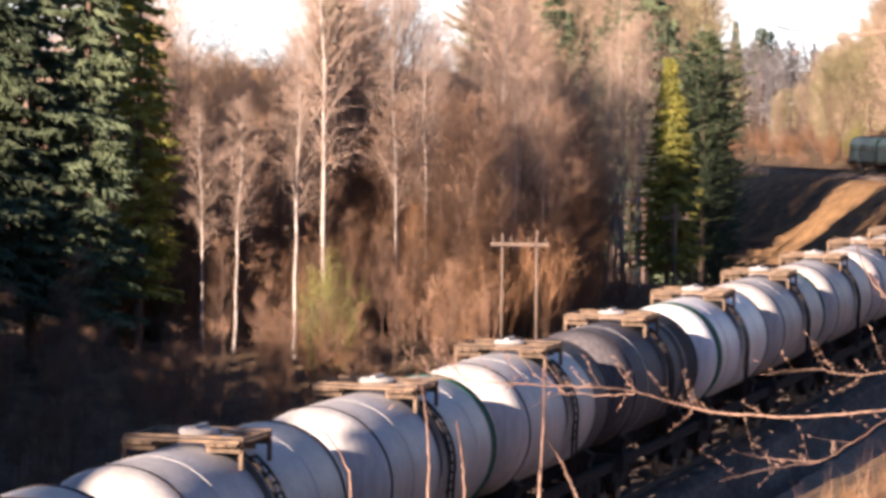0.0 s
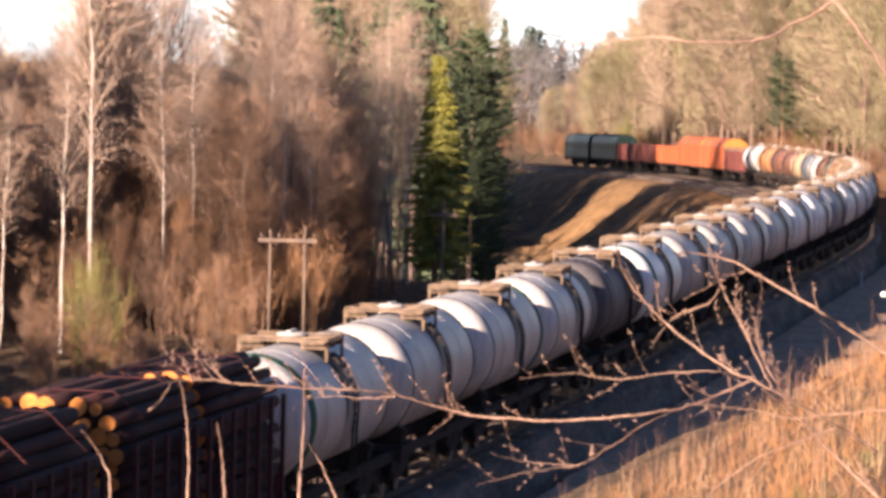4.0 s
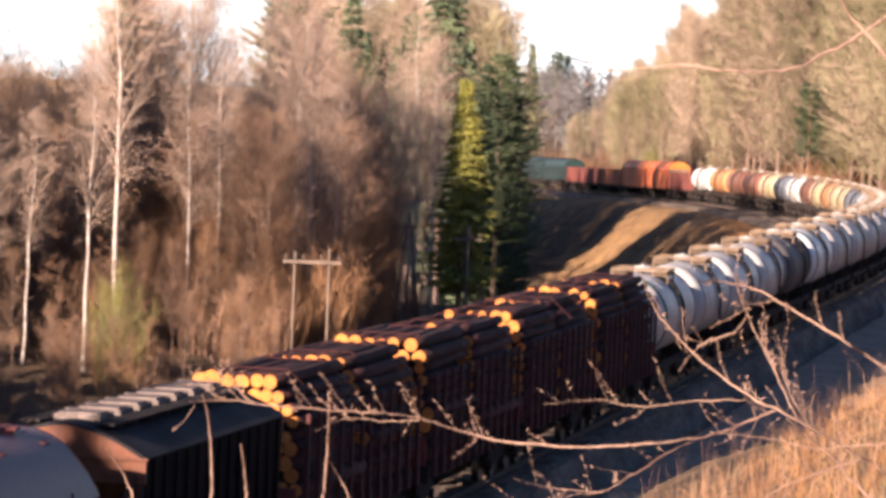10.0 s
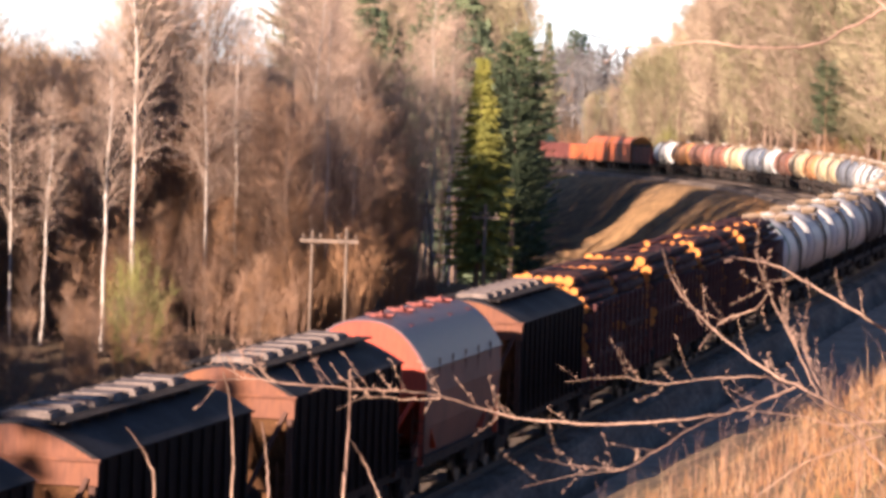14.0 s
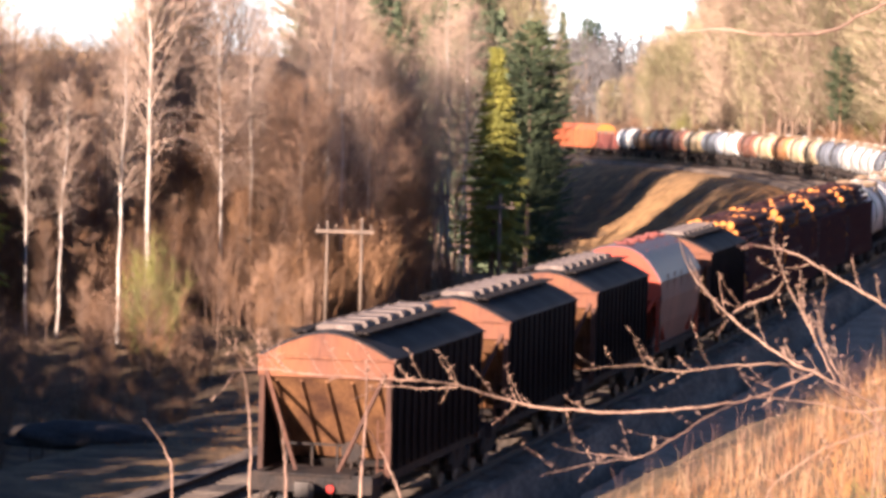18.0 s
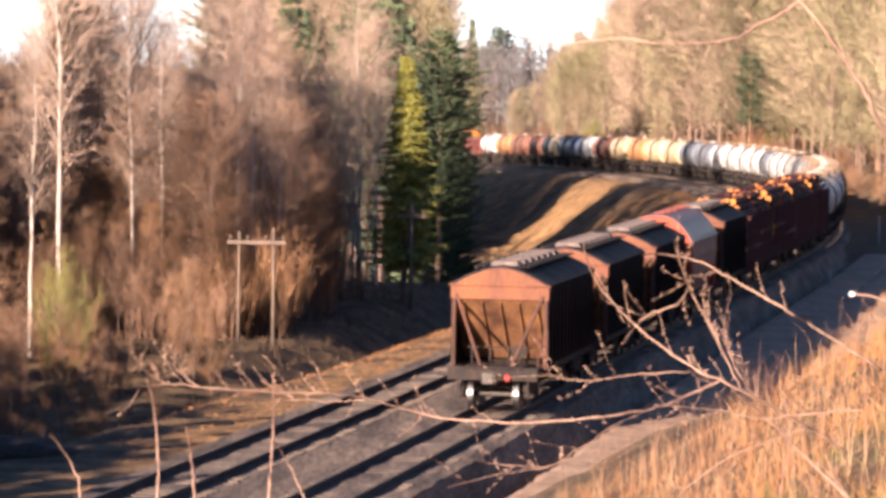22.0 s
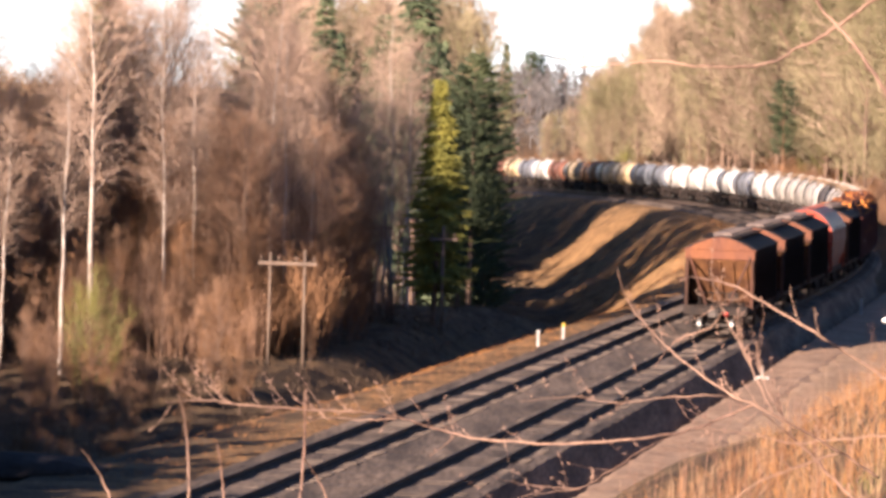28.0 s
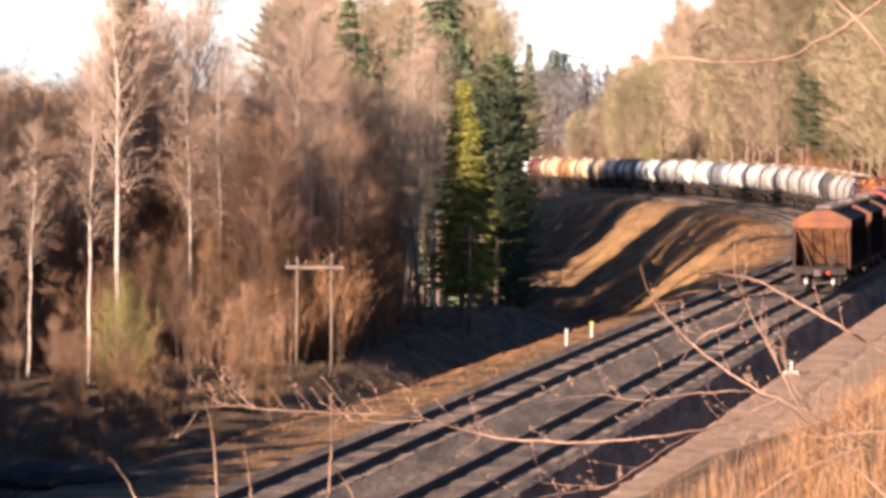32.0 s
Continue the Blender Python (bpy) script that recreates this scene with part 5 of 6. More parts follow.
# a wood added on the near side, out of the picture, which shades the tracks
places = []
for n in range(430):
    x, y = WOOD.uniform(-85, -26), WOOD.uniform(-60, 92)
    h = WOOD.uniform(14, 18) * (1.35 if y < 30 else 1.0) * (0.72 if y > 55 else 1.0)
    if x < -0.205 * y - 12 and to_line([x], [y])[1][0] < -11 and clear_of_line(x, y, h + 1):
        places.append((x, y, h))
# more unseen spruces, sized so that their shadows reach the near train
for n in range(460):
    along = WOOD.uniform(16, 76)
    x, y, _, _ = on_line(along, WOOD.uniform(-9, 2))
    back = WOOD.uniform(28, 75)
    x, y = x - RAY.x * back, y - RAY.y * back
    h = FALL * back + (WOOD.uniform(2.8, 6.2) if along < 66 else WOOD.uniform(1.0, 3.0))
    if h < 29 and x < -0.205 * y - 9 and to_line([x], [y])[1][0] < -9 and clear_of_line(x, y, h):
        places.append((x, y, h))
# a belt of young spruces, out of the picture too, which shades the foot of the wood
for n in range(620):
    far = n % 5 == 0
    az = WOOD.uniform(-10.8, -3.2) if far else WOOD.uniform(-8.0, -2.4)
    fx, fy = polar(az, front(az) + WOOD.uniform(-30, 4) if far else WOOD.uniform(108, 166))
    back = WOOD.uniform(12, 48)
    x, y = fx - RAY.x * back, fy - RAY.y * back
    h = FALL * back + WOOD.uniform(-0.3, 2.2)
    if x < -0.2 * y - 2.0 and h < 19 and clear_of_line(x, y, h, -9.5):
        places.append((x, y, h))
# a few unseen ones that shade the verge
for n in range(18):
    x, y, _, _ = on_line(WOOD.uniform(82, 116), WOOD.uniform(-14, -6.5))
    back = WOOD.uniform(32, 65)
    x, y = x - RAY.x * back, y - RAY.y * back
    h = FALL * back + WOOD.uniform(1.0, 2.5)
    if x < -0.2 * y - 4.0 and to_line([x], [y])[1][0] < -9 and clear_of_line(x, y, h, -9.5):
        places.append((x, y, h))
# taller spruces, unseen too, added to shade the conifers at the wood's end
for n in range(60):
    fx, fy = polar(WOOD.uniform(-10.2, -7.9), 167 + WOOD.uniform(-4, 8))
    back = WOOD.uniform(15, 34)
    x, y = fx - RAY.x * back, fy - RAY.y * back
    h = FALL * back + WOOD.uniform(3, 8)
    if x < -0.2 * y - 2.0 and clear_of_line(x, y, h, -9.5):
        places.append((x, y, h))
shade_wood("spruce_wood", "dense unseen spruce wood added to shade the line", places, M_needle2, 31)
# the wood goes on behind the conifers and shades the far stretch of the line
places = []
for n in range(150):
    az, d = WOOD.uniform(-3.0, 0.08), WOOD.uniform(330, 545)
    x, y = polar(az, d)
    h = (11.05 + (79 if az > -0.35 else 108) * d / 7140 - ground_at(x, y)) * WOOD.uniform(0.86, 1.0)
    aside, before = beside_ray(x, y, 13.5, 474)
    if (aside > 6.5 or before < 0) and sunny_curve(x, y, h) and not (az > 0.0 and d < 440):
        if n % 3:
            places.append((x, y, h))
        else:
            plant("bank", n, x, y, h / 19.0)
shade_wood("spruce_wood", "grey-green spruce wood behind the pines", places, M_needle2, 32)


def bank_size(x, y):
    """Height of a tree on the bank, in parts of 16 m, by the line of the tree tops."""
    az, d = math.degrees(math.atan2(x, y)), math.hypot(x, y)
    up = float(np.interp(az, (1.0, 1.6, 2.06, 2.37, 2.6, 3.24, 3.4, 4.5, 8.0), (-60, -5, 40, 68, 112, 132, 176, 235, 265)))
    return (11.05 + up * d / 7140 - ground_at(x, y)) / 19.0 * WOOD.uniform(0.72, 1.03)


# the wooded bank beyond the curve
for n in range(380):
    s = WOOD.uniform(330, 740)
    l = WOOD.choice((WOOD.uniform(10, 22), WOOD.uniform(10, 45), WOOD.uniform(20, 80)))
    x, y, _, _ = on_line(s, l)
    size = bank_size(x, y)
    if 1.0 < math.degrees(math.atan2(x, y)) < 8 and size > 0.2:
        plant("bankbirch" if n % 22 == 0 else "bank", n, x, y, min(size, 1.5))
for along, side, up in ((612, 16, 0.1), (560, 22, 0.75), (470, 30, 0.95), (428, 26, 0.95)):
    x, y, _, _ = on_line(along, side)
    d = math.hypot(x, y)
    plant("bankbirch", 0, x, y, (11.05 + d * math.tan(radians(up)) - ground_at(x, y)) / 17.0)
for az, d, size in ((4.4, 490, 0.72), (6.2, 430, 0.9), (5.9, 450, 0.8), (6.05, 520, 1.0)):
    plant("pine", 0, *polar(az, d), size)
for n in range(110):
    s = WOOD.uniform(330, 760)
    x, y, _, _ = on_line(s, WOOD.uniform(6.5, 15))
    plant("green" if n % 8 == 0 else "bush", n, x, y, WOOD.uniform(0.6, 1.3))


def far_woods():
    """The woods up the valley, too far off to count: coarse bare trees in one mesh."""
    rnd = random.Random(5)
    sheets = {True: ([], []), False: ([], [])}
    for n in range(2000):
        az, d = rnd.choice((rnd.uniform(-13, 9), rnd.uniform(-13, 9), rnd.uniform(-13, -4))), rnd.uniform(640, 1500)
        if az < -1:
            d = 320 + (d - 640) * 0.35
        x, y = polar(az, d)
        if abs(to_line([x], [y])[1][0]) < 14:
            continue
        z, h = ground_at(x, y), rnd.uniform(11, 18) + (1.5 if az < -4 else 0)
        v, f = sheets[az < -0.4]
        if az > 0.25:
            h = min(h, 11.05 + d * math.tan(radians(rnd.uniform(0.2, 0.36) if az < 2.5 else 0.6)) - z)
        root = Vector((x, y, z))
        spike(v, f, root, root + Vector((0, 0, h)), 0.16)
        for i in range(34):
            q = rnd.uniform(0.12, 0.97)
            a = rnd.uniform(0, 6.283)
            p = root + Vector((0, 0, h * q))
            e = p + Vector((math.cos(a), math.sin(a), rnd.uniform(0.5, 1.4))) * h * 0.2 * (1.1 - q) ** 0.5 * rnd.uniform(0.5, 1.1)
            spike(v, f, p, e, 0.11)
            for _ in range(2):
                g = p.lerp(e, rnd.uniform(0.3, 0.9))
                spike(v, f, g, g + Vector((rnd.uniform(-1, 1), rnd.uniform(-1, 1), rnd.uniform(0, 1.2))) * 1.1, 0.09)
    tagged(link("far_woods", raw("far_woods", *sheets[False]), M_far), "leafless woods far up the valley, haze in their grey", "woods", kind="stuff")
    tagged(link("far_woods", raw("far_woods", *sheets[True]), M_bank), "brown leafless wood behind the birches", "woods", kind="stuff")


far_woods()


def backdrop():
    """The bright evening sky low over the valley."""
    v, f = [], []
    for i in range(25):
        a = radians(-30 + 60 * i / 24)
        for z in (-40, 900):
            v.append((4300 * math.sin(a), 4300 * math.cos(a), z))
        if i:
            k = 2 * i
            f.append((k - 2, k, k + 1, k - 1))
    return tagged(link("backdrop", raw("backdrop", v, f), M_sky), "pale bright evening sky over the valley", "sky", kind="structure")


backdrop()


# more trees and scrub along the wood's open stretch
FILL = random.Random(77)
for n in range(30):
    az = -8.0 + 2.9 * (n + FILL.random()) / 30
    x, y = polar(az, front(az) + FILL.uniform(1, 26))
    plant("alder", n, x, y, tall(az) / 16.6 * FILL.uniform(0.86, 1.04), FILL.uniform(0, 360))
for n in range(20):
    az = -8.2 + 3.2 * (n + FILL.random()) / 34
    plant("sapling", n, *polar(az, front(az) + FILL.uniform(-7, 4)), FILL.uniform(0.8, 1.25), FILL.uniform(0, 360))
for n in range(9):
    az = -5.15 + 0.8 * (n + FILL.random()) / 9
    plant("sapling", n, *polar(az, front(az) + FILL.uniform(-3, 4)), FILL.uniform(1.15, 1.5), FILL.uniform(0, 360))
for n in range(12):
    az = -7.8 + 2.6 * (n + FILL.random()) / 12
    plant("bush", n, *polar(az, front(az) - FILL.uniform(-1, 7)), FILL.uniform(0.9, 1.3), FILL.uniform(0, 360))
for n in range(26):
    az = -7.6 + 2.2 * (n + FILL.random()) / 26
    d = FILL.uniform(215, 250)
    x, y = polar(az, d)
    plant("alder", n, x, y, (11.05 + d * math.tan(radians(FILL.uniform(0.12, 0.4))) - ground_at(x, y)) / 16.6, FILL.uniform(0, 360))


# ---- things by the line ----
def telegraph_pole(label, x, y, h, kind):
    t = empty("telegraph_pole", label, "utility pole", "poles along the line")
    z = ground_at(x, y)
    t.location = (x, y, z)

    def post(a, b, r=0.11):
        bm = bmesh.new()
        rod(bm, a, b, r, r * 0.75, n=10)
        smooth(part("post", bm, M_pole, t))

    def arm(half, zz):
        bm = bmesh.new()
        box(bm, (0, -0.12, zz), (2 * half, 0.12, 0.14))
        part("crossarm", bm, M_pole, t)
        for i in range(4):
            bm = bmesh.new()
            px = -half + 0.12 + i * (2 * half - 0.24) / 3
            rod(bm, (px, -0.12, zz + 0.06), (px, -0.12, zz + 0.2), 0.02, n=6)
            rod(bm, (px, -0.12, zz + 0.18), (px, -0.12, zz + 0.3), 0.05, 0.035, n=8)
            part("insulator", bm, M_pole, t)
    if kind == "portal":
        post((-0.75, 0, -0.6), (-0.75, 0, h), 0.065)
        post((0.75, 0, -0.6), (0.72, 0, h + 0.15), 0.07)
        arm(1.25, h - 0.45)
    elif kind == "braced":
        post((-0.55, 0, -0.6), (0.05, 0, h - 0.6))
        post((0.75, 0, -0.6), (0.15, 0, h))
        arm(0.55, h - 0.8)
    else:
        post((0, 0, -0.6), (0, 0, h))
        arm(0.7, h - 0.7)
    return t


telegraph_pole("weathered double pole with a long crossarm", -7.72, 172.5, 4.75, "portal")
telegraph_pole("pair of leaning poles with a short crossarm", -4.4, 203, 5.6, "braced")
telegraph_pole("grey wooden pole with a crossarm before the spruce", -1.3, 203.5, 5.5, "single")


def marker_post(label, s, l, h, mats, base=False, level=None):
    x, y, z, hd = on_line(s, l, level or 0.0)
    t = empty("marker_post", label, "marker post", "posts beside the line")
    t.matrix_basis = pose(x, y, ground_at(x, y) if level is None else z, 0, 0, -math.degrees(hd))
    bm = bmesh.new()
    box(bm, (0, 0, h / 2 - 0.2), (0.12, 0.12, h + 0.4))
    bmesh.ops.bevel(bm, geom=list(bm.edges), offset=0.02, segments=1, affect="EDGES")
    part("post", bm, mats[0], t)
    bm = bmesh.new()
    box(bm, (0, 0, h + 0.06), (0.125, 0.125, 0.16))
    part("cap", bm, mats[1], t)
    if base:
        bm = bmesh.new()
        box(bm, (0, 0, 0.05), (0.62, 0.5, 0.16))
        part("foot", bm, M_conc, t)
    return t


marker_post("short white concrete post on the grass verge", 162.6, -7.5, 0.62, (M_conc, M_conc))
marker_post("white post with a yellow top on the verge", 165.6, -6.8, 0.8, (M_conc, M_yellow))
marker_post("white painted post on a pale slab beside the ditch", 152.5, 3.6, 0.42, (M_conc, M_conc), True, -0.88)
marker_post("white concrete post beside the ditch", 206.5, 3.7, 0.75, (M_conc, M_conc), False, -0.88)
marker_post("tall white post by the curve", 272, 4.0, 1.9, (M_conc, M_conc), False, -0.95)


def road_bridge():
    """A small overbridge up the valley."""
    t = empty("road_bridge", "grey road bridge crossing the valley far off", "bridge")
    x, y = polar(1.05, 860)
    t.matrix_basis = pose(x, y, -2.6, 0, 0, -8)
    bm = bmesh.new()
    box(bm, (0, 0, 4.6), (18, 7, 0.9))
    part("deck", bm, M_far2, t)
    for yy in (-3.4, 3.4):
        bm = bmesh.new()
        box(bm, (0, yy, 5.5), (18, 0.15, 0.9))
        part("parapet", bm, M_far2, t)
    for xx in (-5.6, -3.2):
        bm = bmesh.new()
        box(bm, (xx, -2.5, 1.5), (0.7, 0.7, 6))
        part("pier", bm, M_pole, t)
    bm = bmesh.new()
    box(bm, (4.6, 0, 1.8), (8.0, 6.5, 5.0))
    part("abutment", bm, M_under, t)
    return t


road_bridge()


def heap():
    """A dark heap of earth on the verge."""
    rnd = random.Random(3)
    bm = bmesh.new()
    bmesh.ops.create_icosphere(bm, subdivisions=4, radius=1.0)
    for v in bm.verts:
        p = v.co.copy()
        v.co = Vector((p.x * 2.3, p.y * 1.5, max(p.z, -0.3) * 0.55)) * (1 + 0.16 * noise.noise(p * 2.4) + 0.06 * noise.noise(p * 7))
    ob = smooth(part("soil_mound", bm, M_soil))
    x, y, _, _ = on_line(97, -12.5)
    ob.matrix_basis = pose(x, y, ground_at(x, y) + 0.25)
    return tagged(ob, "low mound of dark earth on the verge", "mound")


heap()


# ---- grass ----
def grass(name, label, count, where, low, high, mat, seed, width=0.006, lean=0.35, tuft=5):
    rnd = random.Random(seed)
    v, f = [], []
    for n in range(count):
        x, y = where(rnd)
        z = ground_at(x, y) - 0.05
        for k in range(tuft):
            h = rnd.uniform(low, high)
            a, l = rnd.uniform(0, 6.283), rnd.random() * lean
            p = Vector((x + rnd.gauss(0, 0.09), y + rnd.gauss(0, 0.09), z))
            m = p + Vector((math.cos(a) * l * h * 0.3, math.sin(a) * l * h * 0.3, h * 0.6))
            e = p + Vector((math.cos(a) * l * h, math.sin(a) * l * h, h * rnd.uniform(0.85, 1.0)))
            tube(v, f, [p, m], [width, width * 0.7], 3)
            spike(v, f, m, e, width * 0.7)
    return tagged(link(name, raw(name, v, f), mat), label, "grass", kind="stuff")


def strip(s0, s1, l0, l1):
    def where(rnd):
        return on_line(rnd.uniform(s0, s1), rnd.uniform(l0, l1))[:2]
    return where


def brow(rnd):
    """Places on the near hill, in patches."""
    while True:
        x, y = polar(rnd.uniform(-1.8, 8.5), rnd.uniform(13, 50))
        if wobble(x, y, 0.55, 6) + 0.6 * wobble(x, y, 1.9, 2) > rnd.uniform(-1.0, 0.5):
            return x, y


def brow_green(rnd):
    return polar(rnd.uniform(2.5, 8.5), rnd.uniform(14, 32))


grass("dry_grass", "matted dry orange grass on the near hill", 2300, brow, 0.08, 0.42, M_grass, 1, 0.0035, 1.1)
grass("tall_stalks", "tall thin reddish weed stalks on the near hill", 420, brow, 0.45, 1.05, M_stalk, 19, 0.0026, 0.55, 2)
grass("dry_stalks", "sparse pale straw stalks above the dry grass", 450, brow, 0.25, 0.75, M_twig2, 9, 0.0032, 0.5, 3)
grass("green_grass", "yellow-green spring grass among the dry grass", 420, brow_green, 0.06, 0.22, M_bush, 11, 0.005, 0.8)
grass("dry_grass", "short dry grass on the verge of the line", 2200, strip(95, 215, -11.5, -6.6), 0.05, 0.18, M_grass, 2, 0.012, 0.8, 4)
grass("dry_grass", "rough dead grass on the mound, shade in its dark colour", 2200, strip(115, 215, -21, -10.5), 0.12, 0.4, M_dead_shaded, 14, 0.012, 0.7, 4)
grass("dry_grass", "rough dry grass on the embankment slope", 2600, strip(215, 420, -24, -8), 0.1, 0.3, M_grass, 4, 0.02, 0.6, 4)
grass("dry_grass", "dead grass tufts on the bench beside the ditch", 1500, strip(75, 220, 7, 16), 0.1, 0.4, M_grass, 5, 0.012, 0.6, 4)


# ---- the branches before the camera ----
def twiggy(name, label, lines, seed, radius=0.0032, buds=True, side=0.06):
    """Bent bare branches; each line: depth, then x and height from the eye's level along it."""
    rnd = random.Random(seed)
    t = empty(name, label, "branch", "bare branches near the camera")
    for depth, pts, r0, shoots in lines:
        v, f = [], []
        path = []
        knots = [Vector((x, depth + 0.05 * math.sin(i * 1.3), 11 + z)) for i, (x, z) in enumerate(pts)]
        for i in range(len(knots) - 1):
            p0, p1, p2, p3 = knots[max(i - 1, 0)], knots[i], knots[i + 1], knots[min(i + 2, len(knots) - 1)]
            for k in range(6):
                q = k / 6
                path.append(0.5 * ((2 * p1) + (p2 - p0) * q + (2 * p0 - 5 * p1 + 4 * p2 - p3) * q * q + (3 * p1 - p0 - 3 * p2 + p3) * q ** 3) + Vector((rnd.gauss(0, 0.0006), 0, rnd.gauss(0, 0.0009))))
        path.append(knots[-1])
        m = len(path)
        tube(v, f, path, [r0 * (0.45 + 0.55 * i / m) * rnd.uniform(0.9, 1.15) for i in range(m)], 7)
        smooth(link("stem", raw("stem", v, f), M_branch, t))
        for n in range(shoots):
            v, f = [], []
            i = rnd.randrange(2, m - 2)
            d = (path[i + 1] - path[i - 1]).normalized()
            up = 1 if rnd.random() < 0.75 else -1
            out = (d * rnd.uniform(-1.3, -0.5) + Vector((0, rnd.uniform(-0.5, 0.5), up * rnd.uniform(0.5, 1.0)))).normalized()
            p, ln = path[i], side * rnd.uniform(0.3, 1.3)
            last, pts2 = p.copy(), [p]
            for k in range(4):
                out = (out + Vector((rnd.uniform(-0.2, 0.2), rnd.uniform(-0.2, 0.2), rnd.uniform(-0.1, 0.2)))).normalized()
                last = last + out * ln / 4
                pts2.append(last)
                if rnd.random() < 0.8:
                    b = Vector((rnd.uniform(-1, 1), rnd.uniform(-0.5, 0.5), rnd.uniform(0, 1))).normalized()
                    spike(v, f, last, last + b * rnd.uniform(0.005, 0.011), 0.0013, 5)
            tube(v, f, pts2, [r0 * 0.3, r0 * 0.26, r0 * 0.23, r0 * 0.2, r0 * 0.15], 5)
            link("shoot", raw("shoot", v, f), M_branch, t)
    return t


twiggy("bare_branch", "long bare arching branch with budded shoots", [
    (6.0, [(-0.445, -0.440), (-0.396, -0.439), (-0.318, -0.443), (-0.231, -0.441), (-0.162, -0.441), (-0.101, -0.451), (-0.032, -0.473), (0.038, -0.482), (0.15, -0.479), (0.253, -0.470), (0.339, -0.459), (0.39, -0.441), (0.429, -0.418)], 0.0020, 34)], 1)
twiggy("bare_branch", "fine budded twigs at the branch's end", [
    (6.05, [(-0.41, -0.395), (-0.395, -0.412), (-0.375, -0.428), (-0.345, -0.441)], 0.0010, 7),
    (6.02, [(-0.445, -0.41), (-0.425, -0.425), (-0.40, -0.437)], 0.0009, 4),
    (6.02, [(-0.255, -0.478), (-0.215, -0.462), (-0.15, -0.46), (-0.10, -0.452)], 0.0011, 4)], 8, side=0.035)
twiggy("bare_branch", "bare branch crossing before the line", [
    (5.9, [(0.218, -0.214), (0.243, -0.271), (0.303, -0.335), (0.38, -0.386), (0.456, -0.421), (0.555, -0.475), (0.616, -0.515)], 0.0021, 12),
    (5.95, [(0.083, -0.418), (0.166, -0.413), (0.224, -0.418), (0.298, -0.403), (0.368, -0.397), (0.414, -0.41)], 0.0010, 8),
    (5.85, [(0.353, -0.217), (0.376, -0.274), (0.411, -0.339), (0.447, -0.413)], 0.0014, 16),
    (5.9, [(0.434, -0.289), (0.431, -0.339), (0.446, -0.388), (0.468, -0.424)], 0.0012, 12),
    (5.92, [(0.28, -0.36), (0.31, -0.325), (0.36, -0.30), (0.372, -0.275)], 0.0013, 5)], 2)
twiggy("bare_branch", "thin reddish twigs arching low over the grass", [
    (5.9, [(0.026, -0.571), (0.121, -0.553), (0.175, -0.541), (0.211, -0.513), (0.263, -0.475), (0.312, -0.458)], 0.0009, 8),
    (5.95, [(0.046, -0.531), (0.096, -0.546), (0.139, -0.547), (0.175, -0.541)], 0.0009, 4),
    (5.85, [(0.324, -0.442), (0.415, -0.451), (0.482, -0.461), (0.554, -0.446), (0.62, -0.44)], 0.0015, 5),
    (5.9, [(0.439, -0.421), (0.499, -0.469), (0.557, -0.525), (0.602, -0.565), (0.66, -0.62)], 0.0026, 5),
    (5.95, [(0.36, -0.60), (0.379, -0.581), (0.435, -0.534), (0.484, -0.503), (0.555, -0.475)], 0.0014, 4),
    (5.9, [(0.52, -0.485), (0.526, -0.526), (0.516, -0.585), (0.51, -0.65)], 0.0013, 3)], 6)
twiggy("bare_branch", "thin bare branch slanting down", [
    (6.4, [(0.33, -0.25), (0.365, -0.249), (0.429, -0.261), (0.494, -0.296), (0.56, -0.331), (0.604, -0.358), (0.72, -0.43)], 0.0024, 6)], 3)
def catkin_twig():
    t = empty("bare_branch", "short twig tipped with one pale catkin", "branch", "bare branches near the camera")
    v, f = [], []
    tube(v, f, [Vector((0.80, 6.2, 10.66)), Vector((0.697, 6.2, 10.696)), Vector((0.673, 6.2, 10.703)), Vector((0.648, 6.2, 10.705))], [0.0022, 0.0018, 0.0016, 0.0014], 6)
    smooth(link("stem", raw("stem", v, f), M_branch, t))
    bm = bmesh.new()
    bmesh.ops.create_icosphere(bm, subdivisions=2, radius=0.0045, matrix=pose(0.645, 6.2, 10.705) @ Matrix.Diagonal((1.3, 1, 1, 1)))
    smooth(part("catkin", bm, M_white, t, "pale fluffy catkin"))


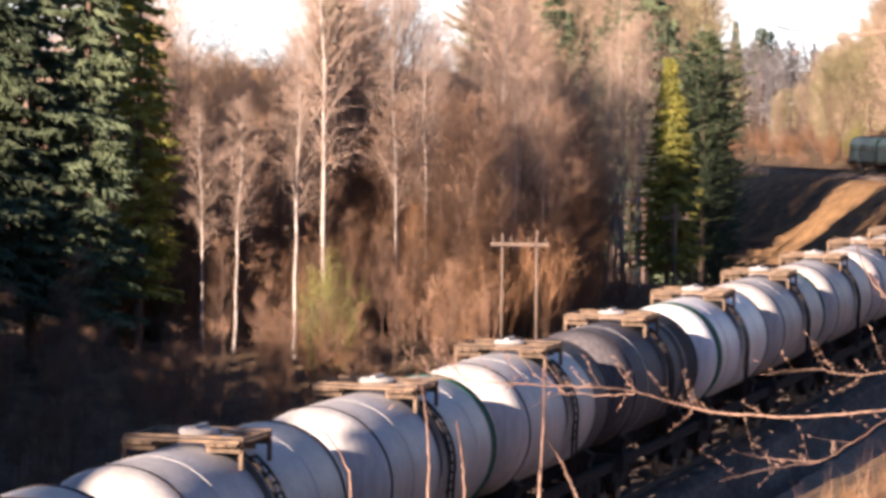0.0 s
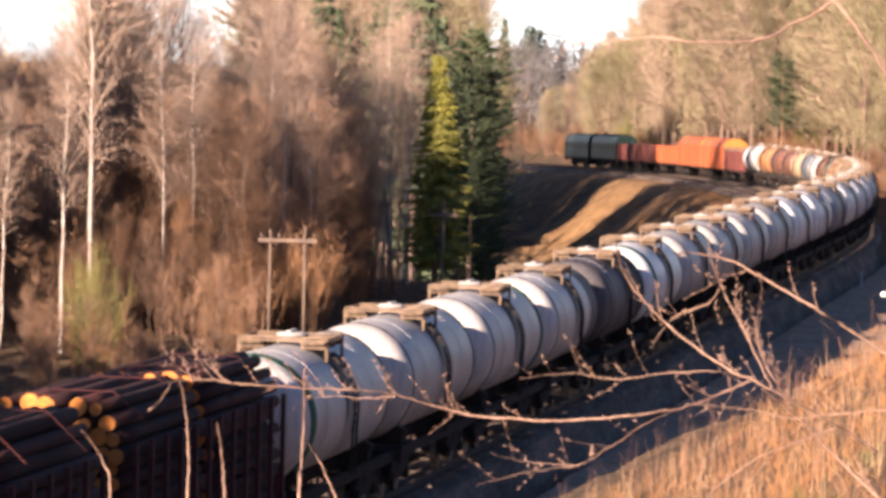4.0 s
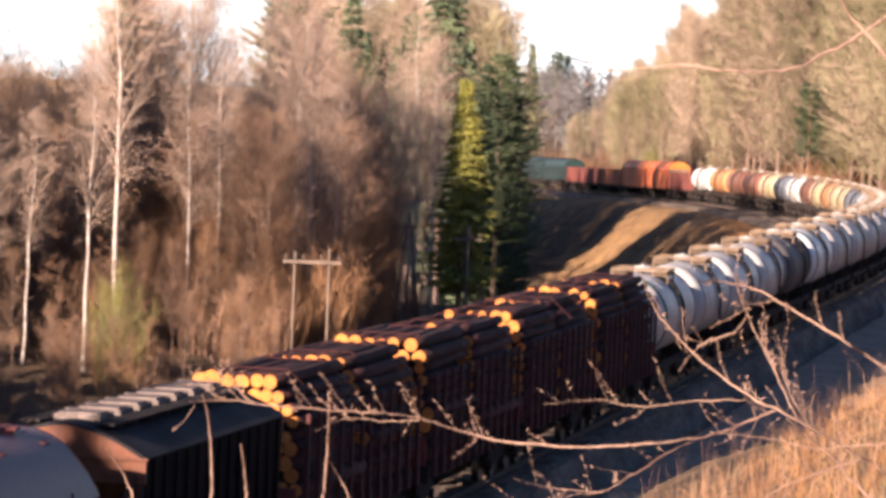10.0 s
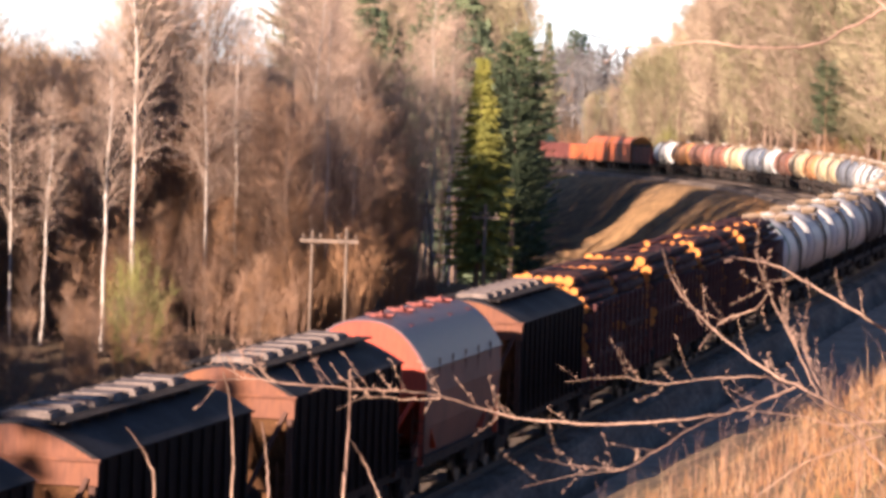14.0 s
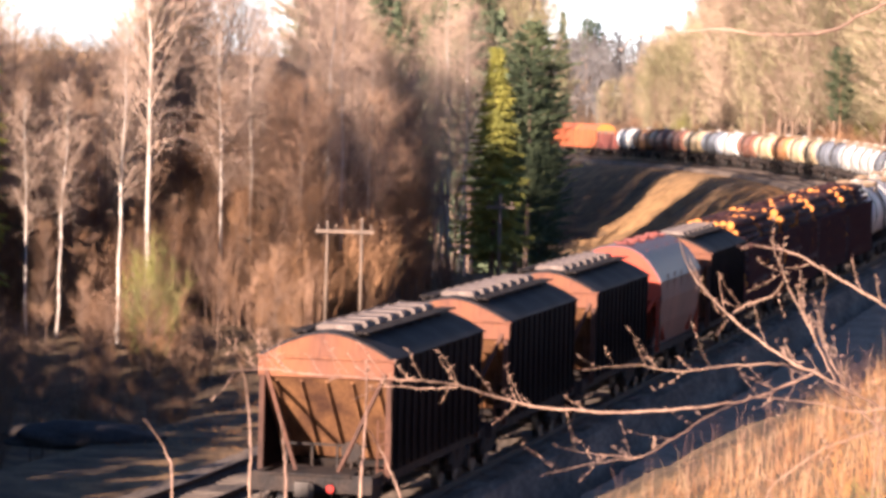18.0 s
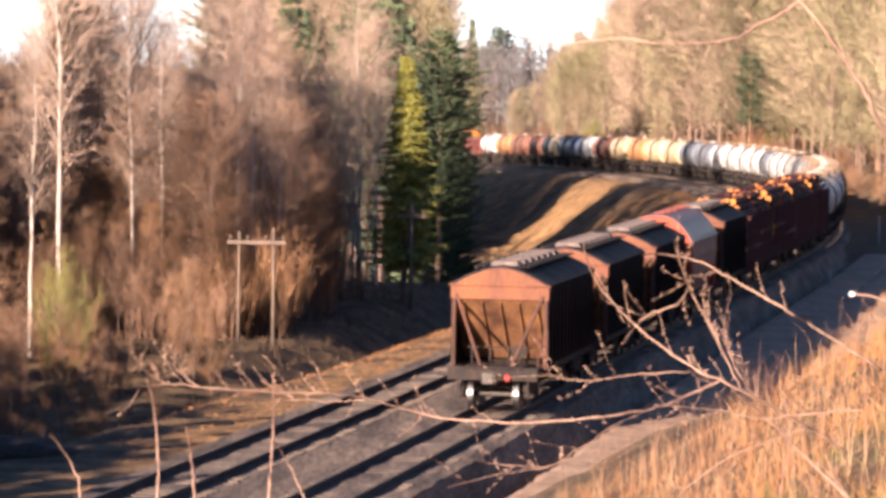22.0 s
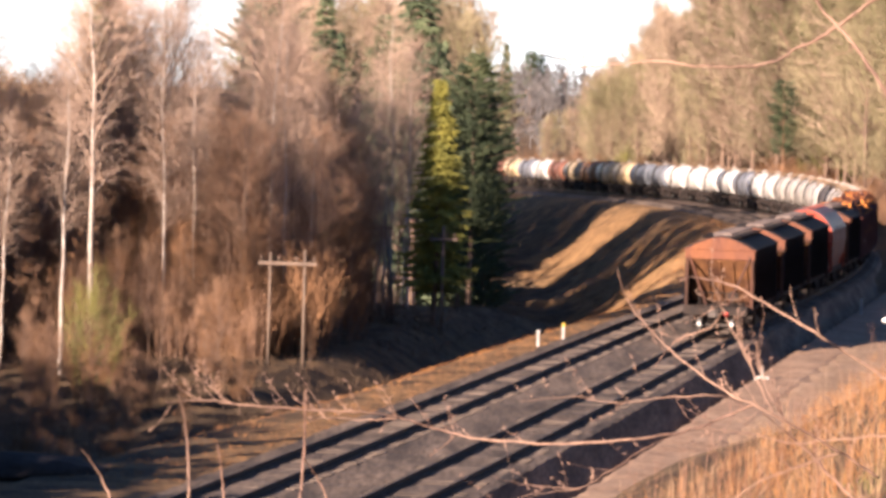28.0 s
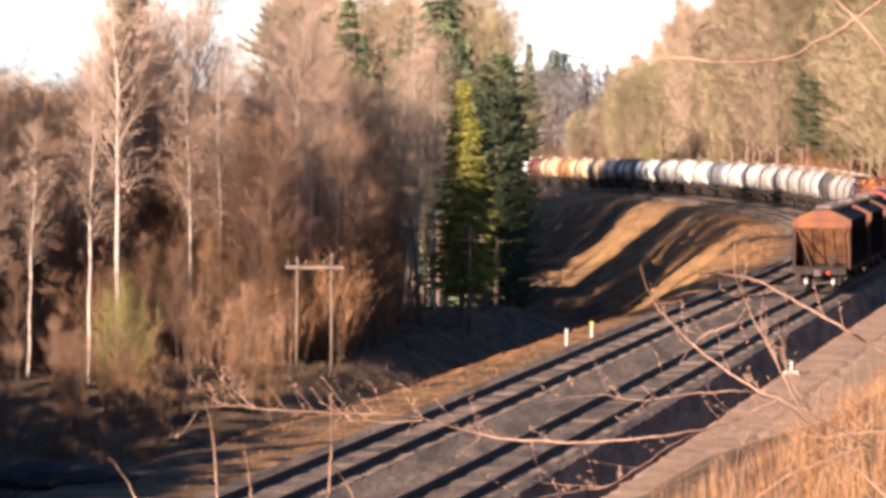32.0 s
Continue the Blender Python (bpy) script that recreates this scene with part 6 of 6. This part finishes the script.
catkin_twig()
twiggy("bare_branch", "bare twig hanging across the sky", [
    (6.0, [(0.10, 0.095), (0.132, 0.089), (0.166, 0.079), (0.269, 0.091), (0.328, 0.084), (0.431, 0.090), (0.482, 0.116), (0.532, 0.145), (0.60, 0.20)], 0.0027, 6),
    (5.8, [(0.44, 0.26), (0.498, 0.176), (0.548, 0.119), (0.60, 0.038), (0.634, -0.028), (0.70, -0.15)], 0.0034, 3)], 4, side=0.05)
twiggy("dry_stalk", "dry upright weed stalks before the camera", [
    (6.3, [(-0.424, -1.1), (-0.424, -0.67), (-0.429, -0.577), (-0.437, -0.505), (-0.446, -0.45)][::-1], 0.0023, 0),
    (6.2, [(-0.244, -0.430), (-0.245, -0.509), (-0.247, -0.581), (-0.247, -0.655), (-0.247, -1.1)], 0.0029, 0),
    (6.15, [(-0.24, -0.531), (-0.219, -0.57), (-0.196, -0.614), (-0.178, -0.658), (-0.05, -1.1)], 0.0022, 0),
    (6.5, [(-0.395, -0.545), (-0.388, -0.615), (-0.382, -0.692), (-0.37, -1.15)], 0.0029, 0),
    (6.5, [(-0.615, -0.56), (-0.581, -0.62), (-0.567, -0.697), (-0.56, -1.15)], 0.0022, 0)], 5, side=0.05)


# ---- sleepers ----
def sleeper_build(bm):
    box(bm, (0, 0, 0), (2.7, 0.25, 0.16))
    for x in (-0.797, 0.797):
        box(bm, (x, 0, 0.1), (0.36, 0.16, 0.05))


def sleepers():
    for off in (0.0, -TRACK_GAP):
        t = empty("sleepered_track", "row of grey sleepers under rusty rails", "track", "tracks", kind="structure")
        for i in range(290):
            shared("sleeper", "sleeper", sleeper_build, M_sleeper, t).matrix_basis = line_pose(62 + i * 0.6, off, -0.287 + 0.02 * math.sin(i * 7.3))
        v, f = [], []
        cube = [(x, y, z) for x in (-1.35, 1.35) for y in (-0.125, 0.125) for z in (-0.08, 0.08)]
        quads = [(0, 1, 3, 2), (4, 6, 7, 5), (0, 4, 5, 1), (2, 3, 7, 6), (1, 5, 7, 3)]
        for s in [-60 + 0.6 * i for i in range(203)] + [236 + 0.6 * i for i in range(680)]:
            m, k = line_pose(s, off, -0.26), len(v)
            v += [(m @ Vector(p))[:] for p in cube]
            f += [tuple(k + j for j in q) for q in quads]
        tagged(link("sleeper_row", raw("sleeper_row", v, f), M_sleeper, t), kind="stuff")


sleepers()


motions()
